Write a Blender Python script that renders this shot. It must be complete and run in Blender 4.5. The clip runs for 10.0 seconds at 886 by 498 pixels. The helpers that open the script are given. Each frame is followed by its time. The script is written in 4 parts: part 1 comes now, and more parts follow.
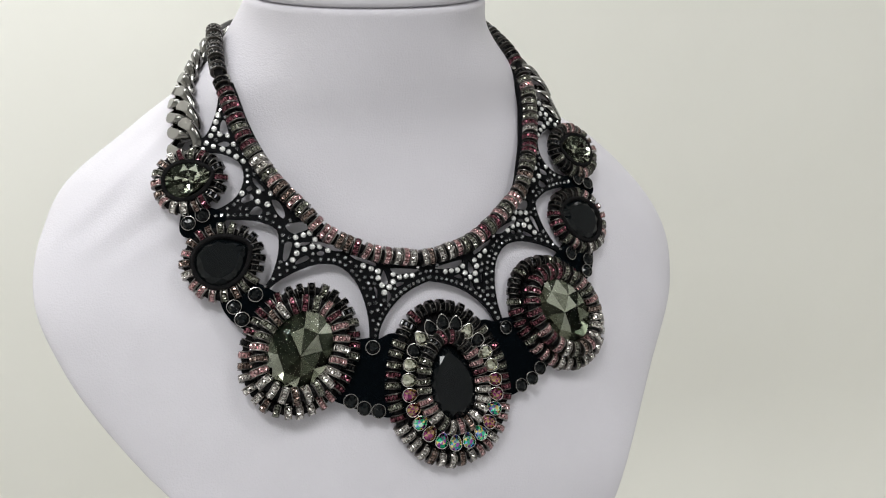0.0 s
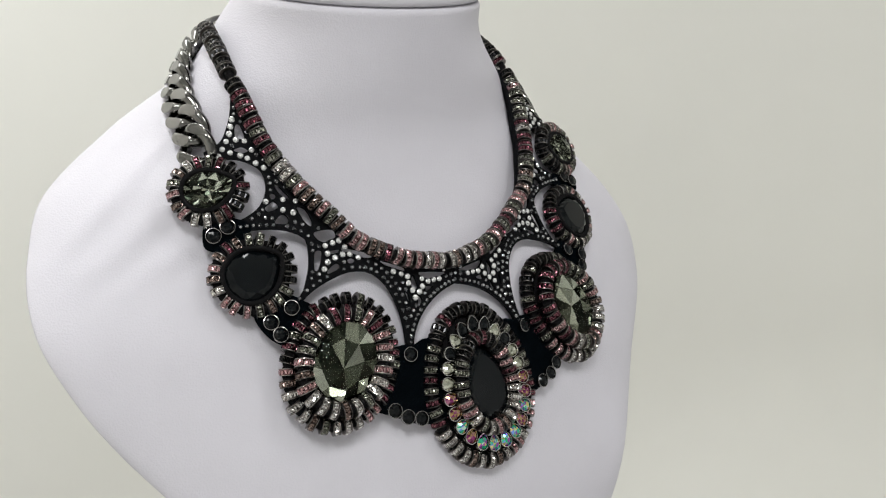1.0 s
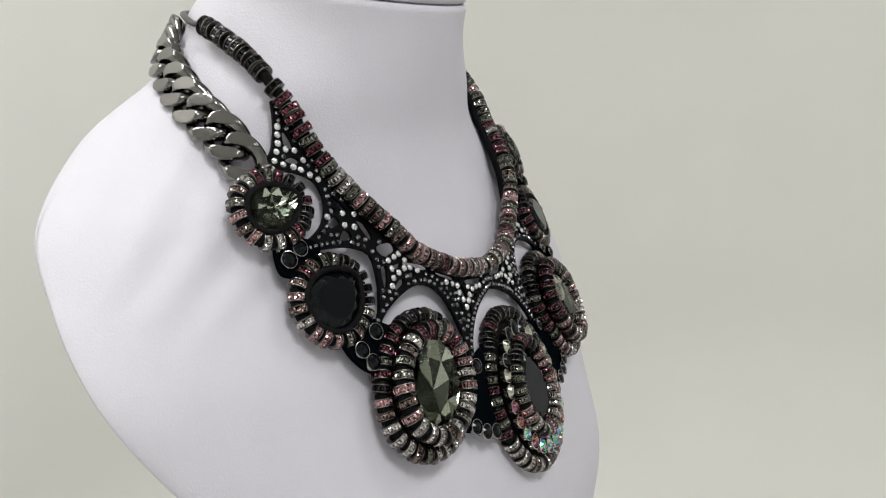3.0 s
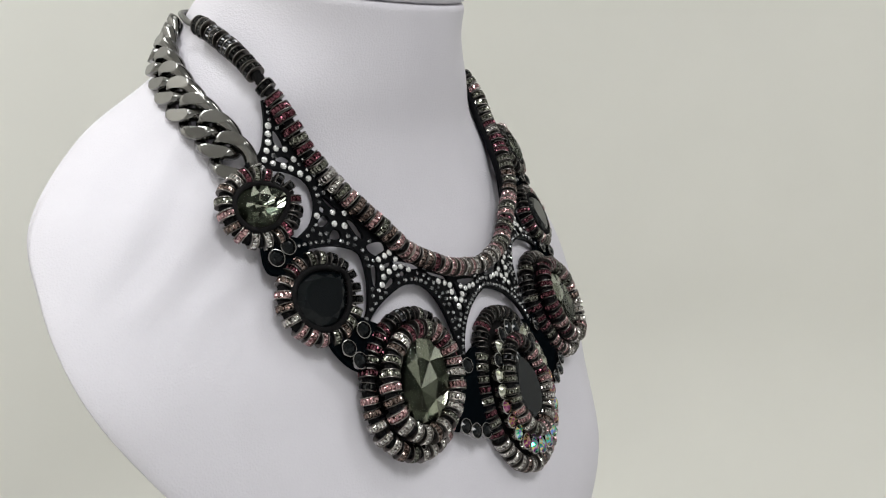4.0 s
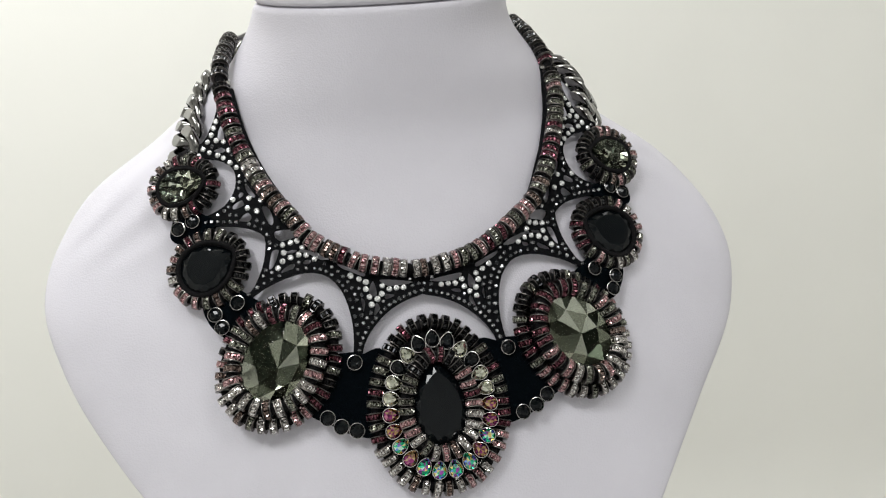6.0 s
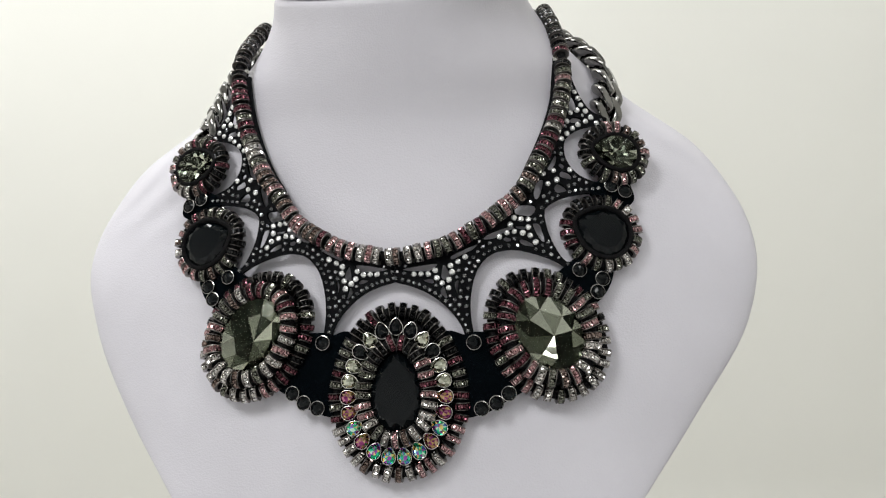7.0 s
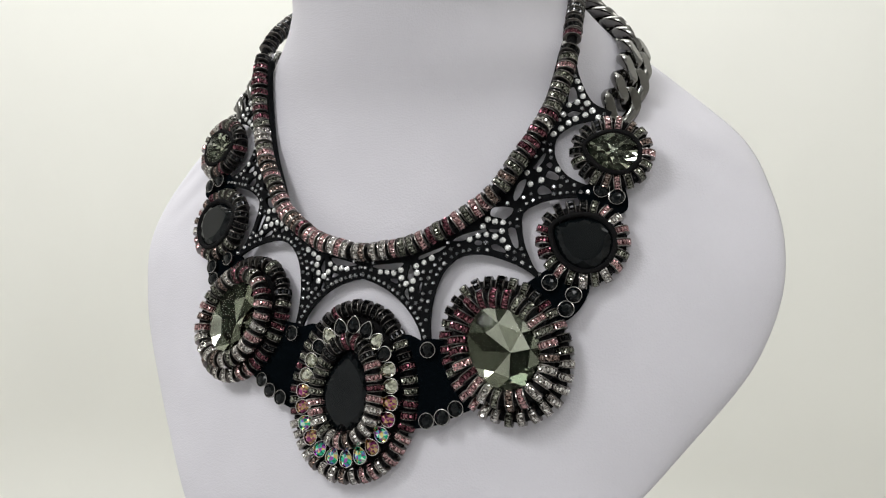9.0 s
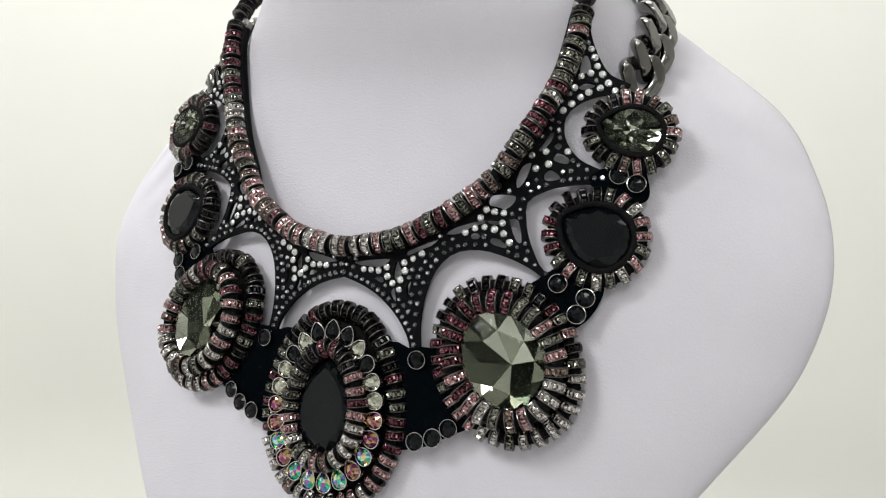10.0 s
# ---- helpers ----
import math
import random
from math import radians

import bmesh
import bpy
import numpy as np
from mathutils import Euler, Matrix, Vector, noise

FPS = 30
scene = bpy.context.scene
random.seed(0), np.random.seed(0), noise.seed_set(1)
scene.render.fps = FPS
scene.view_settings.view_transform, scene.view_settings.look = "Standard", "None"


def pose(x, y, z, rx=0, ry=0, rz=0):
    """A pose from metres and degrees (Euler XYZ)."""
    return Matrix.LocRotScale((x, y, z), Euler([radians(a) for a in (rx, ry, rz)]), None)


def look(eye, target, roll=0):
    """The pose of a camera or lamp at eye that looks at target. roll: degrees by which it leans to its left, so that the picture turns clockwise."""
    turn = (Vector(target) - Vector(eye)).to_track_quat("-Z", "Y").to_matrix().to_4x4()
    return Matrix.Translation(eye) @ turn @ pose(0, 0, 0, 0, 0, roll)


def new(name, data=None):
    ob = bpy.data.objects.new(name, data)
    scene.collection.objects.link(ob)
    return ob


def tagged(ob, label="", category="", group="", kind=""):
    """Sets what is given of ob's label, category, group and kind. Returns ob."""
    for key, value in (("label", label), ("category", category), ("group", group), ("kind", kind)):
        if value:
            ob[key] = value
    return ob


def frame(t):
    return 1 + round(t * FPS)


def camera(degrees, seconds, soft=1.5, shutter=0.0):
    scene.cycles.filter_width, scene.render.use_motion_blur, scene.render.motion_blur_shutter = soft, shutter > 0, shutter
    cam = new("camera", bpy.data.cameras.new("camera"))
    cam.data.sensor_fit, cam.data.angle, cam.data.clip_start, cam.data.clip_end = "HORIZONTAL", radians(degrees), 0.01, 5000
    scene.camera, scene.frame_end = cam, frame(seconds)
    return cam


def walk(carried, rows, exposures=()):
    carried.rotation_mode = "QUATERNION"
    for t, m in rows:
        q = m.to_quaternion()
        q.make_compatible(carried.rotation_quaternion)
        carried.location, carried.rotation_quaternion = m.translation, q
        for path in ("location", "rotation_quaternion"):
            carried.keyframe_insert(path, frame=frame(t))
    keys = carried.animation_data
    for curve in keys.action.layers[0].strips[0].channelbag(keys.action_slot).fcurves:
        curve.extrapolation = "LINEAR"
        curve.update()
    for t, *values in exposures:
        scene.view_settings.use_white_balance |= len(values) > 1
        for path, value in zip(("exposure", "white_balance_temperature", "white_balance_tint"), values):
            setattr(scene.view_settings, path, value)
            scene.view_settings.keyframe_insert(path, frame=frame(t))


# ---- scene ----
cam = camera(53.0, 10.0, soft=1.2)
PATH = [
    (0, (-0.15267, -0.44221, 0.35742), (0.23901, 0.45314, 0.14542), -2.64),
    (0.5, (-0.20682, -0.41218, 0.36383), (0.30278, 0.41801, 0.13779), -2.42),
    (1, (-0.24264, -0.38482, 0.36259), (0.35049, 0.38887, 0.13989), -2.42),
    (1.5, (-0.27987, -0.34867, 0.36132), (0.39961, 0.35118, 0.14105), -2.42),
    (2, (-0.31868, -0.29546, 0.36065), (0.46275, 0.28974, 0.14406), -2.48),
    (2.5, (-0.34235, -0.25190, 0.36126), (0.50090, 0.23888, 0.14201), -2.24),
    (3.8, (-0.34547, -0.23478, 0.35936), (0.51925, 0.21785, 0.14165), -2.80),
    (4, (-0.33794, -0.25266, 0.36194), (0.50500, 0.23742, 0.13996), -2.50),
    (4.5, (-0.29697, -0.31447, 0.36288), (0.44917, 0.31411, 0.14341), -2.98),
    (5, (-0.21505, -0.38877, 0.35918), (0.33004, 0.42232, 0.14703), -3.78),
    (5.5, (-0.12795, -0.42934, 0.35170), (0.21180, 0.49063, 0.15615), -4.12),
    (5.7, (-0.09956, -0.43870, 0.34466), (0.17508, 0.50635, 0.16732), -4.26),
    (6.8, (0.03997, -0.44978, 0.33336), (-0.01011, 0.53635, 0.17517), -3.61),
    (7, (0.05640, -0.45221, 0.33270), (-0.03422, 0.53033, 0.17019), -3.15),
    (7.5, (0.10712, -0.43997, 0.33139), (-0.09486, 0.52487, 0.16318), -2.67),
    (8, (0.13556, -0.43302, 0.33562), (-0.13691, 0.51297, 0.15995), -2.72),
    (8.5, (0.17647, -0.40828, 0.33876), (-0.20314, 0.49872, 0.15643), -2.73),
    (9, (0.18435, -0.39314, 0.33879), (-0.22734, 0.49795, 0.14785), -2.61),
    (9.5, (0.18100, -0.37779, 0.33803), (-0.23113, 0.51037, 0.13477), -2.59),
    (10, (0.17159, -0.34578, 0.33527), (-0.25368, 0.53326, 0.11980), -2.73),
]
walk(cam, [(t, look(eye, target, roll)) for t, eye, target, roll in PATH],
     exposures=[(0, 0.50), (2.5, 0.40), (4, 0.41), (5.5, 0.52), (8, 0.55), (9.3, 0.55), (10, 0.68)])

# ---------------------------------------------------------------- light
world = bpy.data.worlds.new("room_light")
scene.world = world
world.use_nodes = True
world.node_tree.nodes["Background"].inputs[0].default_value = (0.95, 0.97, 1.0, 1)
world.node_tree.nodes["Background"].inputs[1].default_value = 0.25


def fill_lamp(x, y, sx, sy, watts, colour=(0.965, 0.985, 0.98)):
    lamp = bpy.data.lights.new("added_panel", "AREA")
    lamp.shape, lamp.size, lamp.size_y = "RECTANGLE", sx, sy
    lamp.energy, lamp.color = watts, colour
    ob = new("added_panel", lamp)
    ob.matrix_basis = pose(x, y, 1.88)
    return ob


# Unseen panels, added: front pair lights the bust, rear pair brightens the wall.
fill_lamp(-0.85, -1.2, 0.6, 0.6, 19)
fill_lamp(0.75, -1.4, 0.6, 0.6, 7.5)
fill_lamp(-0.6, 0.6, 0.9, 0.4, 13.5)
fill_lamp(0.7, 0.6, 0.9, 0.4, 2)

# ---------------------------------------------------------------- materials


def material(name, colour, rough=0.5, metal=0.0, vary=0.0, scale=60.0, bump=0.0, bump_scale=400.0, spec=0.5, coat=0.0, hue=0.0):
    m = bpy.data.materials.new(name)
    m.use_nodes = True
    t = m.node_tree
    b = t.nodes["Principled BSDF"]
    b.inputs["Base Color"].default_value = (*colour, 1)
    b.inputs["Roughness"].default_value = rough
    b.inputs["Metallic"].default_value = metal
    b.inputs["Specular IOR Level"].default_value = spec
    b.inputs["Coat Weight"].default_value = coat
    b.inputs["Coat Roughness"].default_value = 0.03
    if vary or hue:
        co = t.nodes.new("ShaderNodeTexCoord")
        n = t.nodes.new("ShaderNodeTexNoise")
        n.inputs["Scale"].default_value, n.inputs["Detail"].default_value = scale, 6
        t.links.new(co.outputs["Object"], n.inputs["Vector"])
        info = t.nodes.new("ShaderNodeObjectInfo")
        hs = t.nodes.new("ShaderNodeHueSaturation")
        hs.inputs["Color"].default_value = (*colour, 1)
        mr = t.nodes.new("ShaderNodeMapRange")
        mr.inputs[1].default_value, mr.inputs[2].default_value = 0.3, 0.7
        mr.inputs[3].default_value, mr.inputs[4].default_value = 1 - vary, 1 + vary
        t.links.new(n.outputs["Fac"], mr.inputs[0])
        mo = t.nodes.new("ShaderNodeMapRange")
        mo.inputs[3].default_value, mo.inputs[4].default_value = 1 - hue, 1 + hue
        t.links.new(info.outputs["Random"], mo.inputs[0])
        mu = t.nodes.new("ShaderNodeMath")
        mu.operation = "MULTIPLY"
        t.links.new(mr.outputs[0], mu.inputs[0])
        t.links.new(mo.outputs[0], mu.inputs[1])
        t.links.new(mu.outputs[0], hs.inputs["Value"])
        t.links.new(hs.outputs[0], b.inputs["Base Color"])
    if bump:
        co = t.nodes.new("ShaderNodeTexCoord")
        v = t.nodes.new("ShaderNodeTexVoronoi")
        v.inputs["Scale"].default_value = bump_scale
        n = t.nodes.new("ShaderNodeTexNoise")
        n.inputs["Scale"].default_value, n.inputs["Detail"].default_value = bump_scale * 0.6, 8
        ad = t.nodes.new("ShaderNodeMath")
        t.links.new(co.outputs["Object"], v.inputs["Vector"])
        t.links.new(co.outputs["Object"], n.inputs["Vector"])
        t.links.new(v.outputs["Distance"], ad.inputs[0])
        t.links.new(n.outputs["Fac"], ad.inputs[1])
        bp = t.nodes.new("ShaderNodeBump")
        bp.inputs["Strength"].default_value, bp.inputs["Distance"].default_value = bump, 0.0006
        t.links.new(ad.outputs[0], bp.inputs["Height"])
        t.links.new(bp.outputs[0], b.inputs["Normal"])
    return m


def crystal_material(name, colours, rough=0.06, metal=1.0, painted_sparkle=0.0, steps=False):
    """Foil-backed cut crystal: each facet takes its own tone of the given range, glints painted in."""
    m = material(name, colours[0], rough, metal, spec=0.8)
    t = m.node_tree
    b = t.nodes["Principled BSDF"]
    geo = t.nodes.new("ShaderNodeNewGeometry")
    info = t.nodes.new("ShaderNodeObjectInfo")
    add = t.nodes.new("ShaderNodeMath")
    t.links.new(geo.outputs["Random Per Island"], add.inputs[0])
    t.links.new(info.outputs["Random"], add.inputs[1])
    total = add
    if painted_sparkle:
        # small cut faces inside each stone, their glints painted in as random tones
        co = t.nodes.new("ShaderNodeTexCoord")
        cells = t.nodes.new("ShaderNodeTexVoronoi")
        cells.inputs["Scale"].default_value = painted_sparkle
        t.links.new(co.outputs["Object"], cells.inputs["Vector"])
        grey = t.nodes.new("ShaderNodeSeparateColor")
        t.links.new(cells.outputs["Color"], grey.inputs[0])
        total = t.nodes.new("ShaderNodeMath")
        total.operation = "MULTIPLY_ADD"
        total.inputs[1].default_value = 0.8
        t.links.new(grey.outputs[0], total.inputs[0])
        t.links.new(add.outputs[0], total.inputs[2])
        # every little face leans its own way
        lean = t.nodes.new("ShaderNodeVectorMath")
        lean.operation = "MULTIPLY_ADD"
        lean.inputs[1].default_value, lean.inputs[2].default_value = (0.8, 0.8, 0.8), (-0.4, -0.4, -0.4)
        t.links.new(cells.outputs["Color"], lean.inputs[0])
        both = t.nodes.new("ShaderNodeVectorMath")
        t.links.new(lean.outputs[0], both.inputs[0])
        t.links.new(geo.outputs["Normal"], both.inputs[1])
        unit = t.nodes.new("ShaderNodeVectorMath")
        unit.operation = "NORMALIZE"
        t.links.new(both.outputs[0], unit.inputs[0])
        t.links.new(unit.outputs[0], b.inputs["Normal"])
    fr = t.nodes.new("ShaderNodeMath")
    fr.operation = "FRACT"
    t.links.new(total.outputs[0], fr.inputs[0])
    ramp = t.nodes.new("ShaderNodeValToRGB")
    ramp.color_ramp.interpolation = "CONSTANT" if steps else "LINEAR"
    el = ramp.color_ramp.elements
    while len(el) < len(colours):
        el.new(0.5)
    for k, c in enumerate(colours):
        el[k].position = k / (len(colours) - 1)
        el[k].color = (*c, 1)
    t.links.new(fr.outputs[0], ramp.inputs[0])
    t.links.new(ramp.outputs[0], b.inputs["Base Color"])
    return m


LEATHERETTE = material("leatherette", (0.64, 0.617, 0.668), 0.5, vary=0.03, scale=25, bump=0.2, bump_scale=1300, spec=0.12)


def add_folds(m):
    t = m.node_tree
    b = t.nodes["Principled BSDF"]
    co = t.nodes.new("ShaderNodeTexCoord")
    last = b.inputs["Normal"].links[0].from_socket
    for x, y, z, turn in ((-0.118, -0.018, 0.312, 35), (0.122, 0.005, 0.318, -40)):
        mp = t.nodes.new("ShaderNodeMapping")
        mp.vector_type = "TEXTURE"
        mp.inputs["Location"].default_value = (x, y, z)
        mp.inputs["Rotation"].default_value = (radians(40), 0, radians(turn))
        t.links.new(co.outputs["Object"], mp.inputs["Vector"])
        wave = t.nodes.new("ShaderNodeTexWave")
        wave.bands_direction = "Y"
        for key, value in (("Scale", 16.0), ("Distortion", 3.5), ("Detail", 2.0), ("Detail Scale", 0.8)):
            wave.inputs[key].default_value = value
        t.links.new(mp.outputs[0], wave.inputs["Vector"])
        length = t.nodes.new("ShaderNodeVectorMath")
        length.operation = "LENGTH"
        t.links.new(mp.outputs[0], length.inputs[0])
        mask = t.nodes.new("ShaderNodeMapRange")
        mask.interpolation_type = "SMOOTHSTEP"
        mask.inputs[1].default_value, mask.inputs[2].default_value = 0.012, 0.060
        mask.inputs[3].default_value, mask.inputs[4].default_value = 1.0, 0.0
        t.links.new(length.outputs["Value"], mask.inputs[0])
        mul = t.nodes.new("ShaderNodeMath")
        mul.operation = "MULTIPLY"
        t.links.new(wave.outputs["Fac"], mul.inputs[0])
        t.links.new(mask.outputs[0], mul.inputs[1])
        bp = t.nodes.new("ShaderNodeBump")
        bp.inputs["Strength"].default_value, bp.inputs["Distance"].default_value = 0.48, 0.0024
        t.links.new(mul.outputs[0], bp.inputs["Height"])
        t.links.new(last, bp.inputs["Normal"])
        last = bp.outputs[0]
    t.links.new(last, b.inputs["Normal"])


add_folds(LEATHERETTE)
PAINT = material("wall_paint", (0.800, 0.786, 0.742), 0.8, vary=0.015, scale=3, bump=0.05, bump_scale=300)
CEILING = material("ceiling_paint", (0.82, 0.82, 0.80), 0.9, vary=0.02, scale=4)
# Unseen wall half behind the camera, its tone set to throw light forward.
REARBOUNCE = material("rear_wall_bounce", (0.74, 0.74, 0.735), 0.8, vary=0.05, scale=3)
# Unseen floor and table, greyed to keep bounced light off the lower chest.
FLOOR = material("floor_paint", (0.25, 0.245, 0.235), 0.7, vary=0.06, scale=5)
TABLE = material("table_lacquer", (0.30, 0.295, 0.285), 0.6, vary=0.05, scale=8)
FELT = material("black_felt", (0.0022, 0.0034, 0.0046), 0.95, vary=0.25, scale=900, bump=0.5, bump_scale=2500, spec=0.0)
RUBBER = material("black_rubber", (0.0034, 0.0036, 0.0045), 0.6, vary=0.2, scale=500, bump=0.15, bump_scale=1800, spec=0.055)
CORD = material("black_cord", (0.007, 0.0065, 0.007), 0.85, vary=0.3, scale=800, bump=0.4, bump_scale=2200, spec=0.1)
GUNMETAL = material("gunmetal", (0.10, 0.098, 0.095), 0.3, 1.0, vary=0.12, scale=300)
CHAINMETAL = material("ruthenium_chain", (0.185, 0.18, 0.172), 0.13, 1.0, vary=0.06, scale=120)
STEEL = material("bright_steel", (0.62, 0.61, 0.60), 0.15, 1.0)
RIM = material("oxidised_rim", (0.15, 0.137, 0.130), 0.32, 1.0, vary=0.25, scale=500, hue=0.25)
RHODIUM = material("worn_silver_rim", (0.29, 0.265, 0.252), 0.28, 1.0, vary=0.25, scale=500, hue=0.2)
JET = material("jet_crystal", (0.0022, 0.0032, 0.0040), 0.03, spec=0.24)
SILVER = material("silver_cup", (0.60, 0.58, 0.56), 0.2, 1.0, vary=0.15, scale=500)
CUPMETAL = material("silver_cup_rim", (0.36, 0.345, 0.335), 0.2, 1.0, vary=0.2, scale=500)

# Bright and dark tones here paint the crystals' glints into their colour.
CLEAR = crystal_material("clear_crystal", [(0.14, 0.13, 0.122), (0.74, 0.72, 0.70), (0.32, 0.285, 0.27), (0.93, 0.91, 0.89)], 0.12, painted_sparkle=1000)
STRASS = crystal_material("white_strass", [(0.30, 0.30, 0.30), (0.98, 0.98, 0.97), (0.72, 0.72, 0.72), (0.98, 0.98, 0.97), (0.92, 0.92, 0.91)], 0.22, 0.55, painted_sparkle=900)
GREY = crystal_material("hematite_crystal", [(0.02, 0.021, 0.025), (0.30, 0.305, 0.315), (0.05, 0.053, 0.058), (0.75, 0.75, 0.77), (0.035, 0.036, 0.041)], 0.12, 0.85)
PINK = crystal_material("pink_crystal", [(0.17, 0.078, 0.088), (0.56, 0.36, 0.365), (0.29, 0.15, 0.16), (0.74, 0.56, 0.555)], 0.12, painted_sparkle=1000)
ROSE = crystal_material("burgundy_crystal", [(0.030, 0.010, 0.015), (0.17, 0.062, 0.080), (0.075, 0.024, 0.034), (0.33, 0.15, 0.175)], 0.12, painted_sparkle=1000)
SMOKE = crystal_material("smoky_green_crystal", [(0.035, 0.037, 0.028), (0.26, 0.26, 0.22), (0.10, 0.104, 0.082), (0.42, 0.415, 0.37)], 0.12, painted_sparkle=1000)
BROWN = crystal_material("brown_crystal", [(0.070, 0.046, 0.040), (0.27, 0.20, 0.178), (0.13, 0.090, 0.078), (0.40, 0.33, 0.30)], 0.12, painted_sparkle=1000)
GOLD = crystal_material("golden_crystal", [(0.22, 0.14, 0.05), (0.80, 0.60, 0.24), (0.42, 0.28, 0.11), (0.70, 0.60, 0.40)], 0.12, painted_sparkle=1000)
BLACK = crystal_material("black_crystal", [(0.004, 0.004, 0.005), (0.025, 0.025, 0.026), (0.010, 0.010, 0.011), (0.07, 0.07, 0.07)], 0.10)
# Steps from near-black to bright paint the foil's reflections facet by facet.
DIAMOND = crystal_material("smoky_foil_glints", [(0.022, 0.026, 0.019), (0.33, 0.34, 0.28), (0.06, 0.066, 0.050), (0.16, 0.17, 0.135), (0.035, 0.036, 0.027), (0.62, 0.625, 0.56), (0.10, 0.103, 0.084)], 0.02, steps=True)
DUSK = crystal_material("dark_grey_foil_glints", [(0.02, 0.024, 0.019), (0.11, 0.118, 0.10), (0.035, 0.039, 0.032), (0.80, 0.81, 0.73), (0.05, 0.054, 0.045), (0.27, 0.28, 0.24), (0.03, 0.033, 0.027)], 0.02, steps=True)
GLASS = material("smoky_glass", (0.72, 0.742, 0.69), 0.0, spec=0.06)
GLASS.node_tree.nodes["Principled BSDF"].inputs["Transmission Weight"].default_value = 1.0
GLASS.node_tree.nodes["Principled BSDF"].inputs["IOR"].default_value = 1.14
LEMON = crystal_material("pale_green_crystal", [(0.22, 0.23, 0.17), (0.80, 0.80, 0.70), (0.42, 0.43, 0.34), (0.62, 0.62, 0.52)], 0.05)
AURORA = crystal_material("aurora_crystal", [(0.03, 0.55, 0.28), (0.20, 0.32, 0.78), (0.08, 0.62, 0.40), (0.85, 0.68, 0.25), (0.38, 0.10, 0.45), (0.60, 0.85, 0.70), (0.05, 0.22, 0.20)], 0.05, steps=True)
VOLCANO = crystal_material("volcano_crystal", [(0.16, 0.03, 0.10), (0.45, 0.29, 0.13), (0.26, 0.05, 0.17), (0.55, 0.40, 0.22), (0.40, 0.16, 0.24), (0.10, 0.03, 0.07)], 0.05, steps=True)

# ---------------------------------------------------------------- mesh helpers


def mesh_of(name, verts, faces, mats, which=None, smooth=None):
    me = bpy.data.meshes.new(name)
    me.from_pydata([tuple(v) for v in verts], [], faces)
    for m in mats if isinstance(mats, (list, tuple)) else [mats]:
        me.materials.append(m)
    if which is not None:
        me.polygons.foreach_set("material_index", which)
    if smooth is True:
        me.polygons.foreach_set("use_smooth", [True] * len(me.polygons))
    elif smooth:
        me.polygons.foreach_set("use_smooth", smooth)
    me.update()
    return me


def part(name, me, parent, m=None, label=""):
    ob = new(name, me)
    ob.parent = parent
    if m is not None:
        ob.matrix_basis = m
    if label:
        ob["label"] = label
    return ob


def spline(points, count):
    """Evenly spaced points along a smooth curve through the given points."""
    p = np.array(points, float)
    k = np.r_[0, np.cumsum(np.linalg.norm(np.diff(p, axis=0), axis=1))]
    g = np.gradient(p, k, axis=0)
    s = np.linspace(0, k[-1], max(400, 4 * count))
    i = np.clip(np.searchsorted(k, s) - 1, 0, len(k) - 2)
    h = (k[i + 1] - k[i])[:, None]
    t = ((s - k[i])[:, None]) / h
    q = p[i] * (2 * t**3 - 3 * t**2 + 1) + g[i] * h * (t**3 - 2 * t * t + t) + p[i + 1] * (3 * t * t - 2 * t**3) + g[i + 1] * h * (t**3 - t * t)
    d = np.r_[0, np.cumsum(np.linalg.norm(np.diff(q, axis=0), axis=1))]
    u = np.linspace(0, d[-1], count)
    return np.stack([np.interp(u, d, q[:, a]) for a in range(q.shape[1])], -1)


def tube(points, radius, sides=10, closed=False, coil=0.0, turns=0.0):
    """Vertices and faces of a round tube along points; coil roughens it like a wound thread."""
    p = np.array(points, float)
    n = len(p)
    tan = np.roll(p, -1, 0) - np.roll(p, 1, 0) if closed else np.gradient(p, axis=0)
    tan /= np.linalg.norm(tan, axis=1)[:, None]
    ref = np.array((0, 0, 1.0))
    verts = []
    for k in range(n):
        a = np.cross(tan[k], ref)
        if np.linalg.norm(a) < 1e-3:
            a = np.cross(tan[k], (0, 1.0, 0))
        a /= np.linalg.norm(a)
        b = np.cross(a, tan[k])
        for j in range(sides):
            w = 2 * math.pi * j / sides
            r = radius * (1 + coil * math.sin(turns * 2 * math.pi * k / n + w))
            verts.append(p[k] + r * (math.cos(w) * a + math.sin(w) * b))
    faces = []
    for k in range(n if closed else n - 1):
        l = (k + 1) % n
        for j in range(sides):
            i = (j + 1) % sides
            faces.append((k * sides + j, k * sides + i, l * sides + i, l * sides + j))
    if not closed:
        faces += [tuple(range(sides - 1, -1, -1)), tuple((n - 1) * sides + j for j in range(sides))]
    return verts, faces


def frame_of(place, z_axis, up):
    z = Vector(z_axis).normalized()
    x = Vector(up).cross(z).normalized()
    y = z.cross(x)
    return Matrix.Translation(place) @ Matrix((x, y, z)).transposed().to_4x4()


